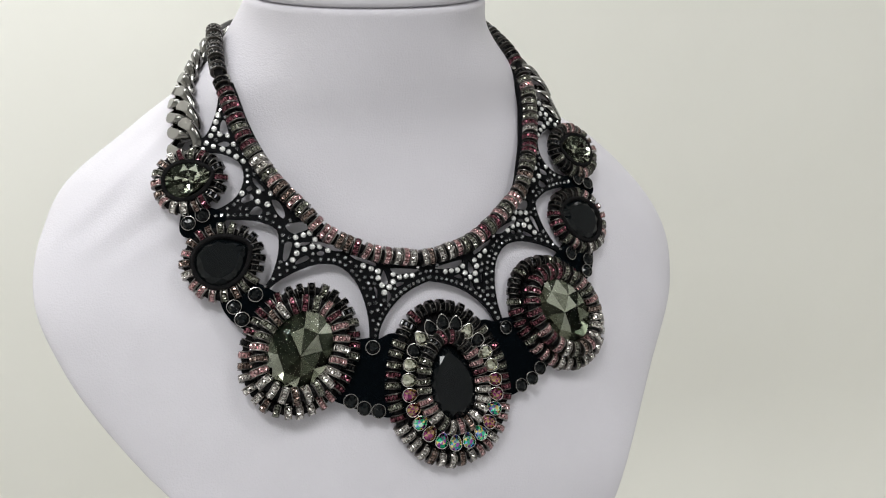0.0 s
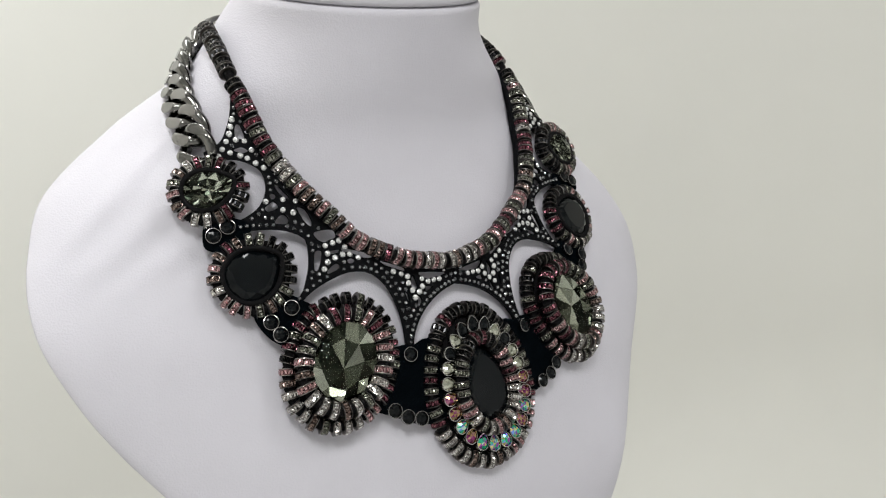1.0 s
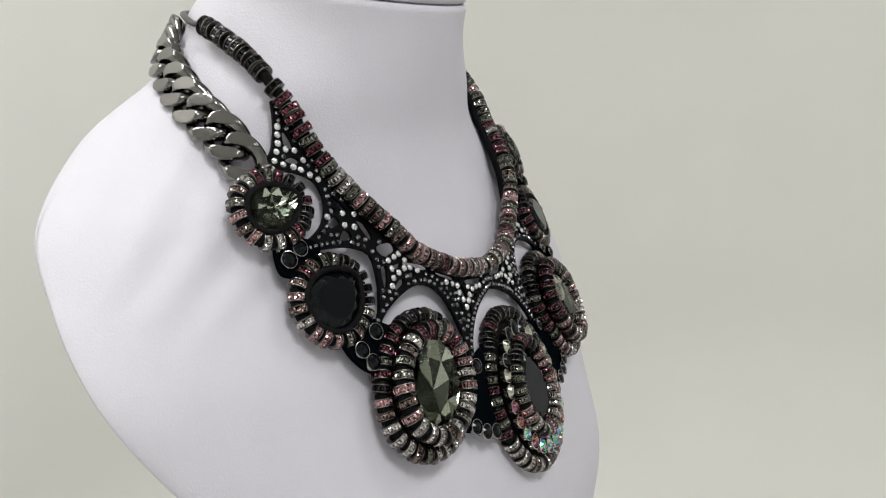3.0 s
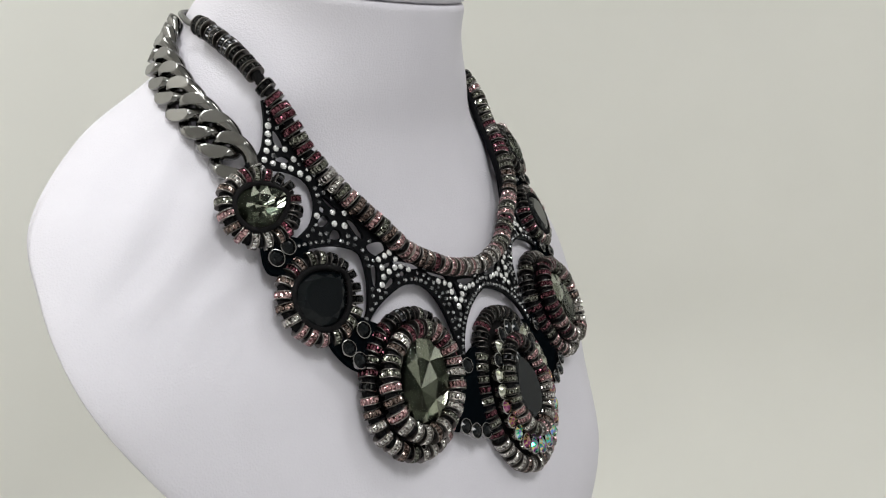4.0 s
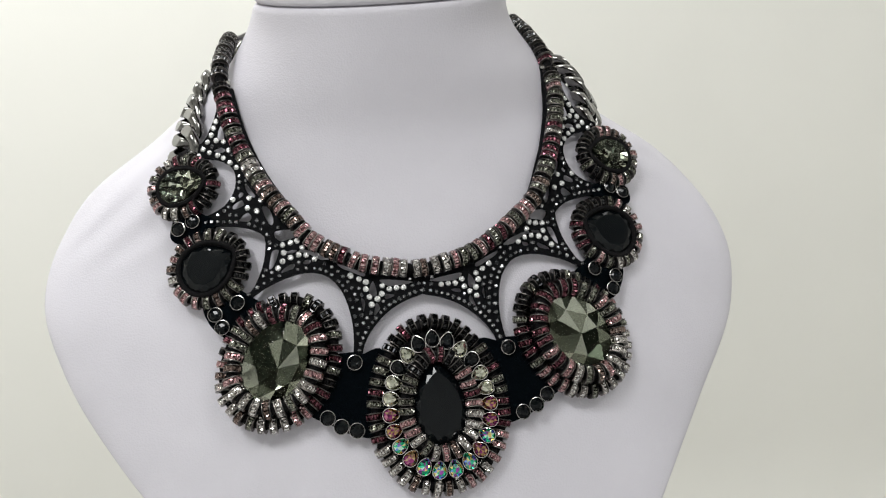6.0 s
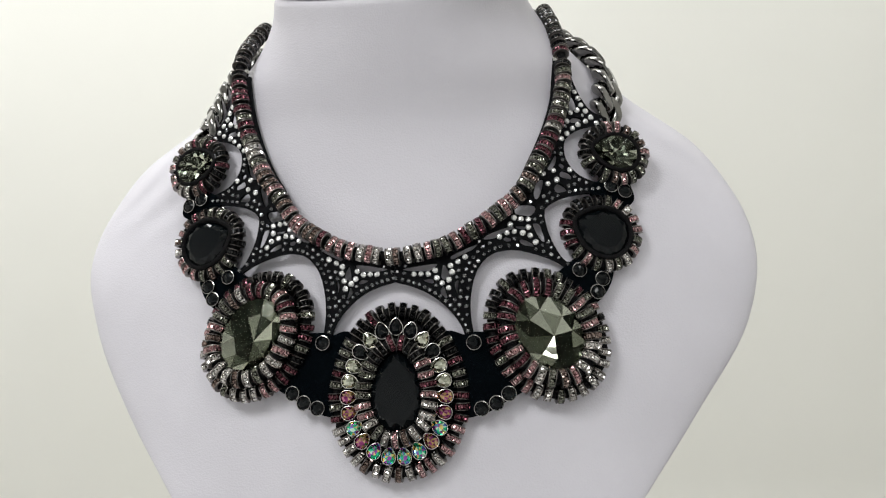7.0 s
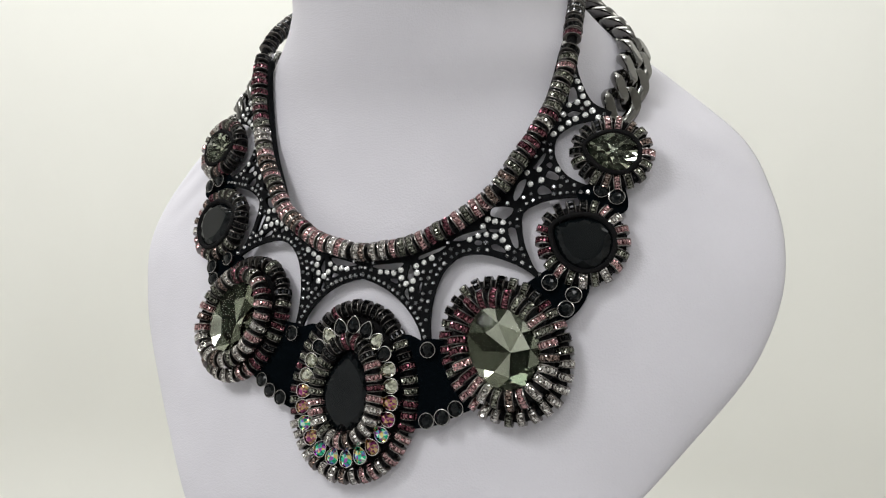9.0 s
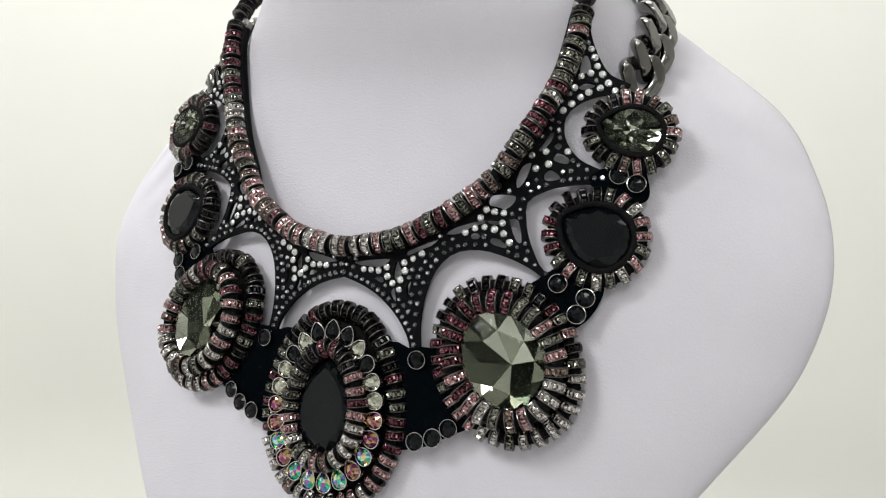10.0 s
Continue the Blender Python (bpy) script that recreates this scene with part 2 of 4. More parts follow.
# ---------------------------------------------------------------- room: plain walls with widely rounded corners
def room():
    z0, z1, steps, yc = -1.05, 1.9, 200, -0.95
    plan = []
    for k in range(steps):
        t = 2 * math.pi * k / steps
        c, s = math.cos(t), math.sin(t)
        plan.append((2.3 * math.copysign(abs(c) ** 0.7, c), yc + 2.05 * math.copysign(abs(s) ** 0.7, s)))
    verts, faces, which = [], [], []
    cove = [(1 - 0.35 * (1 - math.sin(a)), z0 + 0.7 * (1 - math.cos(a))) for a in np.linspace(0, math.pi / 2, 48)]
    rings = cove + [(1.0, z1), (1.06, z1), (1.06, z0 - 0.02)]
    for grow, z in rings:
        verts += [(x * grow, yc + (y - yc) * grow, z) for x, y in plan]
    for i in range(len(rings)):
        for k in range(steps):
            l = (k + 1) % steps
            j = (i + 1) % len(rings)
            faces.append((i * steps + l, i * steps + k, j * steps + k, j * steps + l))
            # the unseen half facing the bust serves as a reflector
            which.append(0 if plan[k][1] > -1.0 else 1)
    tagged(new("wall", mesh_of("wall", verts, faces, [PAINT, REARBOUNCE], which, smooth=True)), "plain off-white painted wall behind the bust", "wall", kind="structure")
    for name, lo, hi, mat, label in (("floor", z0 - 0.1, z0 - 0.004, FLOOR, "plain floor of the room, unseen, dark grey to limit bounce light"), ("ceiling", z1, z1 + 0.1, CEILING, "plain white ceiling, unseen, with added light panels")):
        v = [(x * 1.06, yc + (y - yc) * 1.06, z) for z in (lo, hi) for x, y in plan]
        f = [tuple(range(steps - 1, -1, -1)), tuple(range(steps, 2 * steps))]
        f += [(k, (k + 1) % steps, steps + (k + 1) % steps, steps + k) for k in range(steps)]
        tagged(new(name, mesh_of(name, v, f, mat)), label, name, kind="structure")


room()


def pedestal():
    """Small round table, unseen, added to carry the bust."""
    table = tagged(new("table"), "small round table added unseen under the bust, grey to limit bounce light", "table")
    steps = 64
    for name, prof in (("tabletop", [(0.0, -0.03), (0.196, -0.03), (0.2, -0.026), (0.2, -0.004), (0.196, 0.0), (0.0, 0.0)]), ("column", [(0.0, -1.054), (0.15, -1.054), (0.15, -1.035), (0.035, -1.02), (0.03, -0.9), (0.03, -0.03), (0.0, -0.03)])):
        verts = [(r * math.cos(2 * math.pi * k / steps), -0.08 + r * math.sin(2 * math.pi * k / steps), z) for r, z in prof for k in range(steps)]
        faces = [(i * steps + k, i * steps + (k + 1) % steps, (i + 1) * steps + (k + 1) % steps, (i + 1) * steps + k) for i in range(len(prof) - 1) for k in range(steps)]
        part(name, mesh_of(name, verts, faces, TABLE), table)


pedestal()

# ---------------------------------------------------------------- bust: sections by height
HEIGHT = np.array([0.0, 0.05, 0.11, 0.15, 0.19, 0.23, 0.26, 0.285, 0.305, 0.325, 0.345, 0.365, 0.385, 0.42])
HALF_L = np.array([0.095, 0.08, 0.084, 0.0974, 0.1312, 0.1558, 0.1647, 0.1593, 0.1459, 0.1118, 0.0811, 0.064, 0.0564, 0.0564])
HALF_R = np.array([0.095, 0.08, 0.084, 0.1008, 0.1325, 0.1601, 0.1658, 0.158, 0.1425, 0.1102, 0.0832, 0.0641, 0.0588, 0.0588])
FRONT = np.array([-0.125, -0.108, -0.104, -0.1026, -0.0974, -0.0834, -0.0725, -0.0615, -0.0550, -0.0525, -0.0540, -0.0568, -0.0600, -0.0605])
BACK = np.array([0.03, -0.02, -0.075, -0.0761, -0.0262, -0.0086, 0.0017, 0.0157, 0.0404, 0.0722, 0.0566, 0.0535, 0.0305, 0.0305])
MIDDLE = np.array([0.5, 0.5, 0.5, 0.4763, 0.454, 0.5434, 0.6436, 0.7539, 0.7615, 0.6403, 0.5629, 0.5072, 0.4638, 0.4638])
TWIST, SHIFT = -0.0514, -0.0008


def along(z, v):
    i = np.clip(np.searchsorted(HEIGHT, z) - 1, 0, len(HEIGHT) - 2)
    h = HEIGHT[i + 1] - HEIGHT[i]
    t = (z - HEIGHT[i]) / h
    g = np.gradient(v, HEIGHT)
    return v[i] * (2 * t**3 - 3 * t**2 + 1) + g[i] * h * (t**3 - 2 * t * t + t) + v[i + 1] * (3 * t * t - 2 * t**3) + g[i + 1] * h * (t**3 - t * t)


def ease(t):
    t = min(1, max(0, t))
    return t * t * (3 - 2 * t)


def bust():
    top = 0.3790
    levels = [(z, 0.0) for z in np.linspace(0.0, 0.2, 26)] + [(z, 0.0) for z in np.linspace(0.204, top - 0.0034, 76)]
    # the padded edge rolls in to a thin open joint, above it the padded lid of the neck
    levels += [(top - 0.0034 + 0.0030 * math.sin(q), 0.0019 * (1 - math.cos(q))) for q in np.linspace(0.15, math.pi / 2, 7)]
    levels += [(top - 0.0003, 0.0045), (top + 0.0003, 0.0045)]
    levels += [(top + 0.0003 + 0.0032 * (1 - math.cos(q)), 0.0020 - 0.0022 * math.sin(q)) for q in np.linspace(0, math.pi / 2, 7)]
    levels += [(top + 0.012, -0.0002), (top + 0.016, 0.001), (top + 0.018, 0.006), (top + 0.0185, 0.03)]
    sides = 160
    th = np.linspace(0, 2 * np.pi, sides, endpoint=False)
    c, s = np.cos(th), np.sin(th)
    verts, faces = [], []
    for z, inset in levels:
        zz = min(z, top)
        al, ar, yf, yb, f = (along(zz, v) for v in (HALF_L, HALF_R, FRONT, BACK, MIDDLE))
        yf += 0.0012 * ease((0.362 - zz) / 0.04) + 0.0016 * ease((0.335 - zz) / 0.06) * ease((zz - 0.15) / 0.05)
        n = 2.0 + 0.1196 * ease((zz - 0.32) / 0.03) - 0.51 * ease((0.328 - zz) / 0.076)
        yc = yf + f * (yb - yf)
        x = (np.where(c > 0, ar, al) - inset) * np.sign(c) * abs(c) ** (2 / n)
        w = np.sign(s) * abs(s) ** (2 / n)
        y = np.where(w < 0, yc + w * (yc - yf - inset), yc + w * (yb - yc - inset))
        # seam where the front panel is folded round to the back
        x = np.where((s > 0.03) & (s < 0.09), x * (1 - 0.010 * ease((zz - 0.12) / 0.04) * ease((0.33 - zz) / 0.03)), x)
        tilt = 0.22 * ease((z - 0.285) / 0.10)
        lean = ease((z - 0.325) / 0.045)
        for k in range(sides):
            verts.append((x[k] - TWIST * y[k] + SHIFT + 0.0014 * lean, y[k] + TWIST * x[k] - 0.0010 * lean, z + tilt * (y[k] - yf)))
    n = len(levels)
    for i in range(n - 1):
        for k in range(sides):
            l = (k + 1) % sides
            faces.append((i * sides + k, i * sides + l, (i + 1) * sides + l, (i + 1) * sides + k))
    faces += [tuple(range(sides - 1, -1, -1)), tuple((n - 1) * sides + k for k in range(sides))]
    me = mesh_of("display_bust", verts, faces, LEATHERETTE, smooth=True)
    tagged(new("display_bust", me), "pale lavender leatherette necklace display bust on a small round table", "display bust")


bust()

# ---------------------------------------------------------------- the necklace lies on this curved sheet over the chest


def sheet(x, z):
    d = z - 0.26
    return -0.0734 - 0.0250 * x + 2.0868 * x * x + 0.3407 * d - 0.0046 * d * d + 15.2993 * x * x * d - 70.7741 * x**4 - 0.0415 * x * d


def normal(x, z):
    e = 0.001
    return Vector(((sheet(x + e, z) - sheet(x - e, z)) / (2 * e), -1, (sheet(x, z + e) - sheet(x, z - e)) / (2 * e))).normalized()


def on_sheet(x, z, off=0.0):
    return Vector((x, sheet(x, z), z)) + off * normal(x, z)


def side(x, z, sgn):
    """The same spot on the other half, which hangs a little differently."""
    if sgn > 0:
        return x, z
    w = min(1.0, x / 0.05)
    return -x + 0.0023 * w, z + 0.0017 * w


necklace = tagged(new("necklace"), "black statement necklace with crystal medallions and gunmetal chain on the bust", "necklace")

# ---------------------------------------------------------------- rondelle: a metal ring that carries a belt of square crystals
def rondelle_mesh(name, crystal, rim, r=0.00385, w=0.0033, n=14):
    """The axis is local z."""
    verts, faces, which = [], [], []

    def band(ring):
        base = len(verts)
        steps = 26
        for rad, z in ring:
            for k in range(steps):
                a = 2 * math.pi * k / steps
                verts.append((rad * math.cos(a), rad * math.sin(a), z))
        m = len(ring)
        for i in range(m):
            l = (i + 1) % m
            for k in range(steps):
                j = (k + 1) % steps
                faces.append((base + i * steps + k, base + i * steps + j, base + l * steps + j, base + l * steps + k))
                which.append(0)

    h = w / 2
    e = w * 0.11
    for sgn in (-1, 1):
        z0, z1 = sgn * h, sgn * (h - e)
        ring = [(r * 0.62, z0), (r * 0.95, z0), (r * 1.0, (z0 * 0.7 + z1 * 0.3)), (r * 1.0, z1), (r * 0.62, z1)]
        band(ring if sgn < 0 else ring[::-1])
    band([(r * 0.60, -h + e), (r * 0.86, -h + e), (r * 0.86, h - e), (r * 0.60, h - e)])
    s = math.pi / n
    for k in range(n):
        a = 2 * math.pi * k / n
        c, t = np.array((math.cos(a), math.sin(a), 0)), np.array((-math.sin(a), math.cos(a), 0))
        z = np.array((0, 0, 1.0))
        wid, hei = r * s * 0.86, h - e * 1.05
        out = [c * r * 0.88 + t * i * wid + z * j * hei for i, j in ((-1, -1), (1, -1), (1, 1), (-1, 1))]
        top = [c * r * 1.0 + t * i * wid * 0.5 + z * j * hei * 0.5 for i, j in ((-1, -1), (1, -1), (1, 1), (-1, 1))]
        quads = [top] + [[out[q], out[(q + 1) % 4], top[(q + 1) % 4], top[q]] for q in range(4)]
        for quad in quads:
            b = len(verts)
            verts.extend(quad)
            faces.append((b, b + 1, b + 2, b + 3))
            which.append(1)
    return mesh_of(name, verts, faces, [rim, crystal], which)


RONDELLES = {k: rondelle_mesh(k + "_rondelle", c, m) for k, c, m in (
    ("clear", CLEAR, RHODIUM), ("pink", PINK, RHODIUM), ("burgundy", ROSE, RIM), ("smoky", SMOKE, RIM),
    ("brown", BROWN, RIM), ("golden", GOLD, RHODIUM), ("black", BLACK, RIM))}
RONDELLE_LABEL = {"golden": "ring of golden square crystals", "black": "ring of black square crystals", "pink": "ring of pink square crystals",
                  "burgundy": "ring of burgundy square crystals", "smoky": "ring of smoky green square crystals",
                  "clear": "ring of clear square crystals", "brown": "ring of brownish square crystals"}
dice = random.Random(7)


def tone(choice):
    """choice: (kind, weight) pairs."""
    x = dice.random() * sum(w for _, w in choice)
    for k, w in choice:
        x -= w
        if x <= 0:
            return k
    return choice[-1][0]


def put_rondelle(parent, place, axis, kind, size=1.0, lean=4.0):
    a = Vector(axis).normalized()
    a = (a + Vector((dice.uniform(-1, 1), dice.uniform(-1, 1), dice.uniform(-1, 1))) * math.tan(radians(lean)) * 0.7).normalized()
    m = frame_of(Vector(place), a, (0.3, 0.2, 0.9)) @ Matrix.Rotation(dice.uniform(0, 6.28), 4, "Z") @ Matrix.Diagonal((size, size, size, 1))
    return part("rondelle", RONDELLES[kind], parent, m, RONDELLE_LABEL[kind])


# ---------------------------------------------------------------- cut stones
def islands(tris):
    verts, faces = [], []
    for f in tris:
        b = len(verts)
        verts.extend(f)
        faces.append(tuple(range(b, b + len(f))))
    return verts, faces


def pear(a, b, k, th, point=0.0):
    """Point of an oval of half-width a and half-height b that narrows towards its top by k; th = 0 is the top."""
    c = math.cos(th)
    return a * math.sin(th) * (1 - k * c) * (1 - point * max(0, c) ** 3), b * c


def glass_stone(name, a, b, h, k=0.0, point=0.0, seed=1, count=8, hub=(0.0, 0.0), table=0.56, fine=False, foil=DIAMOND):
    """Clear crown with a flat table over a foil-backed star of pavilion facets."""
    rnd = random.Random(seed)

    def ring(f, z, n, shift=0.0, loose=0.0):
        out = []
        for j in range(n):
            x, y = pear(a * f, b * f, k, 2 * math.pi * (j + shift + rnd.uniform(-loose, loose)) / n, point)
            out.append((x + hub[0] * (1 - f), y + hub[1] * (1 - f), z + rnd.uniform(-loose, loose) * h * 0.25))
        return out

    n = count * 2
    girdle, lip = ring(1.0, h * 0.46, n), ring(0.985, h * 0.54, n)
    crown, top = ring(0.78, h * 0.82, count, 0.5), ring(table, h, count)
    tris = []
    for j in range(n):
        tris.append([girdle[j], lip[j], lip[(j + 1) % n], girdle[(j + 1) % n]])
    for j in range(count):
        i, l = 2 * j, (j + 1) % count
        tris += [[lip[i], crown[j], lip[i + 1]], [lip[i + 1], crown[j], lip[(i + 2) % n]], [lip[i], top[j], crown[j]],
                 [top[j], top[l], crown[j]], [crown[j], top[l], lip[(i + 2) % n]]]
    tris.append(top)
    glass = len(tris)
    deep = ring(0.60, h * 0.20, count, 0.5, 0.16)
    low = ring(0.97, h * 0.46, n)
    culet = (hub[0], hub[1], h * 0.03)
    inner = ring(0.26, h * 0.09, count, 0.0, 0.3) if fine else None
    if fine:
        deep = ring(0.60, h * 0.24, count, 0.5, 0.35)
    for j in range(count):
        i, l = 2 * j, (j + 1) % count
        tris += [[low[i], deep[j], low[i + 1]], [low[i + 1], deep[j], low[(i + 2) % n]], [deep[j], deep[l], low[(i + 2) % n]]]
        if fine:
            tris += [[deep[l], deep[j], inner[l]], [inner[l], deep[j], inner[j]], [inner[l], inner[j], culet]]
        else:
            tris.append([deep[l], deep[j], culet])
    out = []
    for q in tris:
        up = (Vector(q[1]) - Vector(q[0])).cross(Vector(q[2]) - Vector(q[0]))
        mid = sum((Vector(w) for w in q), Vector()) / len(q)
        facing = up.z if abs(up.normalized().z) > 0.05 else up.dot(Vector((mid.x, mid.y, 0)))
        out.append(q if facing > 0 else q[::-1])
    v, f = islands(out)
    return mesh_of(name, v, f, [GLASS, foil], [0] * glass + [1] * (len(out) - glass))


def table_stone(name, mat, a, b, h, k=0.0, point=0.0, count=12, table=0.70):
    """Pear with a broad flat table, a narrow step and triangular crown facets down to the girdle."""
    def ring(f, z, n, shift=0.0):
        return [(*pear(a * f, b * f, k, 2 * math.pi * (j + shift) / n, point), z) for j in range(n)]

    n = 2 * count
    girdle, lip = ring(1.0, 0.0, n), ring(1.0, h * 0.30, n)
    step, top = ring(0.5 + table / 2, h * 0.78, count, 0.5), ring(table, h, count)
    tris = [[girdle[j], girdle[(j + 1) % n], lip[(j + 1) % n], lip[j]] for j in range(n)]
    for j in range(count):
        i, l = 2 * j, (j + 1) % count
        tris += [[lip[i], step[j], lip[i + 1]], [lip[i + 1], step[j], lip[(i + 2) % n]], [lip[i], top[j], step[j]],
                 [top[j], top[l], step[j]], [step[j], top[l], lip[(i + 2) % n]]]
    tris.append(top)
    out = []
    for q in tris:
        up = (Vector(q[1]) - Vector(q[0])).cross(Vector(q[2]) - Vector(q[0]))
        mid = sum((Vector(w) for w in q), Vector()) / len(q)
        out.append(q if up.dot(Vector((mid.x, mid.y, 0))) + up.z * h > 0 else q[::-1])
    return mesh_of(name, *islands(out), mat)


def chaton(name, mat, r, h, n=8):
    tris = []
    top = [(r * 0.55 * math.cos(2 * math.pi * (k + 0.5) / n), r * 0.55 * math.sin(2 * math.pi * (k + 0.5) / n), h) for k in range(n)]
    mid = [(r * math.cos(2 * math.pi * k / n), r * math.sin(2 * math.pi * k / n), h * 0.42) for k in range(n)]
    low = [(x, y, 0) for x, y, z in mid]
    tris.append(top)
    for k in range(n):
        l = (k + 1) % n
        tris += [[mid[k], mid[l], top[k]], [top[k], mid[l], top[l]], [low[k], low[l], mid[l], mid[k]]]
    v, f = islands(tris)
    return mesh_of(name, v, f, mat)


def cup_mesh(a, b, h, k=0.0, point=0.0):
    """Thin metal cup; the top of a pear shape is local +y."""
    steps = 28
    verts, faces = [], []
    for f, z in ((1.0, 0.0), (1.06, h * 0.55), (1.05, h * 0.72), (0.975, h * 0.74), (0.93, h * 0.45)):
        verts += [(*pear(a * f, b * f, k, 2 * math.pi * j / steps, point), z) for j in range(steps)]
    for i in range(4):
        for j in range(steps):
            l = (j + 1) % steps
            faces.append((i * steps + l, i * steps + j, (i + 1) * steps + j, (i + 1) * steps + l))
    return verts, faces


def cut_mesh(a, b, h, k=0.0, point=0.0, seed=0):
    """Small cut stone that sits in such a cup."""
    rnd = random.Random(seed)
    n = 10
    low = [(*pear(a * 0.95, b * 0.95, k, 2 * math.pi * j / n, point), h * 0.6) for j in range(n)]
    top = [(*pear(a * 0.52, b * 0.52, k, 2 * math.pi * (j + 0.5) / n, point), h * (1 + rnd.uniform(-0.04, 0.04))) for j in range(n)]
    hub = (0, 0, h * 1.08)
    tris = []
    for j in range(n):
        l = (j + 1) % n
        tris += [[low[l], low[j], top[j]], [top[l], low[l], top[j]], [hub, top[l], top[j]]]
    return islands(tris)


def bezel_mesh(name, stone, metal, a, b, h, k=0.0, point=0.0, seed=0):
    v, f = cup_mesh(a, b, h, k, point)
    w, g = cut_mesh(a, b, h, k, point, seed)
    n = len(v)
    return mesh_of(name, v + w, f + [tuple(i + n for i in q) for q in g], [metal, stone], [0] * len(f) + [1] * len(g))


# ---------------------------------------------------------------- medallions
def oval_path(a, b, k, count, spin=0.0, point=0.0, phase=0.0):
    th = np.linspace(0, 2 * np.pi, 721)
    p = np.array([pear(a, b, k, t, point) for t in th])
    d = np.r_[0, np.cumsum(np.linalg.norm(np.diff(p, axis=0), axis=1))]
    u = (np.arange(count) + phase) / count * d[-1]
    return np.stack([np.interp(u, d, p[:, 0]), np.interp(u, d, p[:, 1])], -1), np.interp(u, d, th)


def row_of_rondelles(parent, a, b, k, z, count, choose, size, point=0.0, phase=0.5):
    p, th = oval_path(a, b, k, count, point=point, phase=phase)
    for i in range(count):
        t = p[(i + 1) % count] - p[i - 1]
        kind = choose(th[i])
        w = dice.uniform(-0.08, 0.08) * size * 0.003
        put_rondelle(parent, (p[i][0] + w, p[i][1] + w, z + dice.uniform(-0.0003, 0.0003)), (t[0], t[1], 0), kind, size * dice.uniform(0.95, 1.05), 11)


def backing(name, rings, rise, k, point=0.0):
    """Felt base with the wound cords that carry the rows. rings: (half width, half height, level, cord radius)."""
    verts, faces = [], []
    a, b = rings[0][0], rings[0][1]
    steps = 64
    base = [(*pear(a, b, k, 2 * math.pi * j / steps, point), -0.0012) for j in range(steps)]
    top = [(*pear(a, b, k, 2 * math.pi * j / steps, point), rings[0][2] * 0.5) for j in range(steps)]
    mid = [(*pear(a * 0.72, b * 0.72, k, 2 * math.pi * j / steps, point), rise) for j in range(steps)]
    verts += base + top + mid
    for i in range(2):
        for j in range(steps):
            l = (j + 1) % steps
            faces.append((i * steps + l, i * steps + j, (i + 1) * steps + j, (i + 1) * steps + l))
    faces += [tuple(range(steps)), tuple(2 * steps + j for j in range(steps - 1, -1, -1))]
    smooth = [False] * len(faces)
    for a, b, z, r in rings:
        p, _ = oval_path(a, b, k, 150, point=point)
        v, f = tube(np.c_[p, np.full(150, z)], r, 10, True, 0.12, 60)
        n = len(verts)
        verts += v
        faces += [tuple(i + n for i in q) for q in f]
        smooth += [True] * len(f)
    return mesh_of(name, verts, faces, CORD, smooth=smooth)


def medallion(place, spin, side, label, me):
    """place: the middle of the lower row of rings."""
    n = (normal(place[0], place[2]) + Vector((side, 0, 0))).normalized()
    m = frame_of(Vector(place) - 0.0026 * n, n, (0, 0, 1)) @ Matrix.Rotation(radians(spin), 4, "Z")
    return part("medallion", me, necklace, m, label)


def mixed(top, side, bottom):
    def choose(th):
        c = math.cos(th)
        return tone(top if c > 0.62 else side if c > -0.35 else bottom)
    return choose


DARK = [("black", 7), ("burgundy", 1), ("smoky", 1)]
SIDE = [("burgundy", 4), ("smoky", 3), ("black", 1.2), ("pink", 1.5), ("brown", 0.5)]
SIDE_PINK = [("pink", 3), ("burgundy", 2), ("smoky", 3), ("clear", 1), ("brown", 1)]
PALE = [("clear", 4.0), ("pink", 3.4), ("smoky", 1.4), ("brown", 1.6), ("golden", 0.25)]

# centre medallion
C_BACK = backing("medallion", [(0.0265, 0.0340, 0.0032, 0.0022), (0.0142, 0.0198, 0.0094, 0.0023)], 0.0050, 0.10)
c_med = medallion((0.0006, -0.0894, 0.2118), 0, 0.0, "large oval medallion with a black pear stone and iridescent drops", C_BACK)
row_of_rondelles(c_med, 0.0268, 0.0347, 0.10, 0.0034, 41, mixed(DARK, SIDE, PALE), 0.97)
row_of_rondelles(c_med, 0.0142, 0.0202, 0.12, 0.0098, 25, mixed(DARK, SIDE_PINK, PALE), 0.95)
part("pear_stone", table_stone("pear_stone", JET, 0.0118, 0.0178, 0.0042, 0.20, 0.55, 14, 0.74), c_med, Matrix.Translation((0, 0, 0.0066)), "faceted jet black pear stone")
DROPS = {}
for nm, st, mt in (("black", JET, SILVER), ("pale", LEMON, SILVER), ("volcano", VOLCANO, SILVER), ("aurora", AURORA, SILVER)):
    DROPS[nm] = bezel_mesh(nm + "_drop", st, mt, 0.00285, 0.00365, 0.0030, 0.24, 0.25, 3)
DROP_LABEL = {"black": "black pear drop in silver cup", "pale": "pale green pear drop in silver cup", "volcano": "purple gold pear drop in silver cup", "aurora": "iridescent blue green pear drop in silver cup"}
order = ["black", "black", "pale", "black", "pale", "pale", "volcano", "volcano", "aurora", "volcano", "aurora", "aurora", "aurora", "aurora", "volcano", "aurora", "volcano", "volcano", "pale", "pale", "black", "pale", "black"]
pp, tt = oval_path(0.0204, 0.0271, 0.11, len(order), phase=0.02)
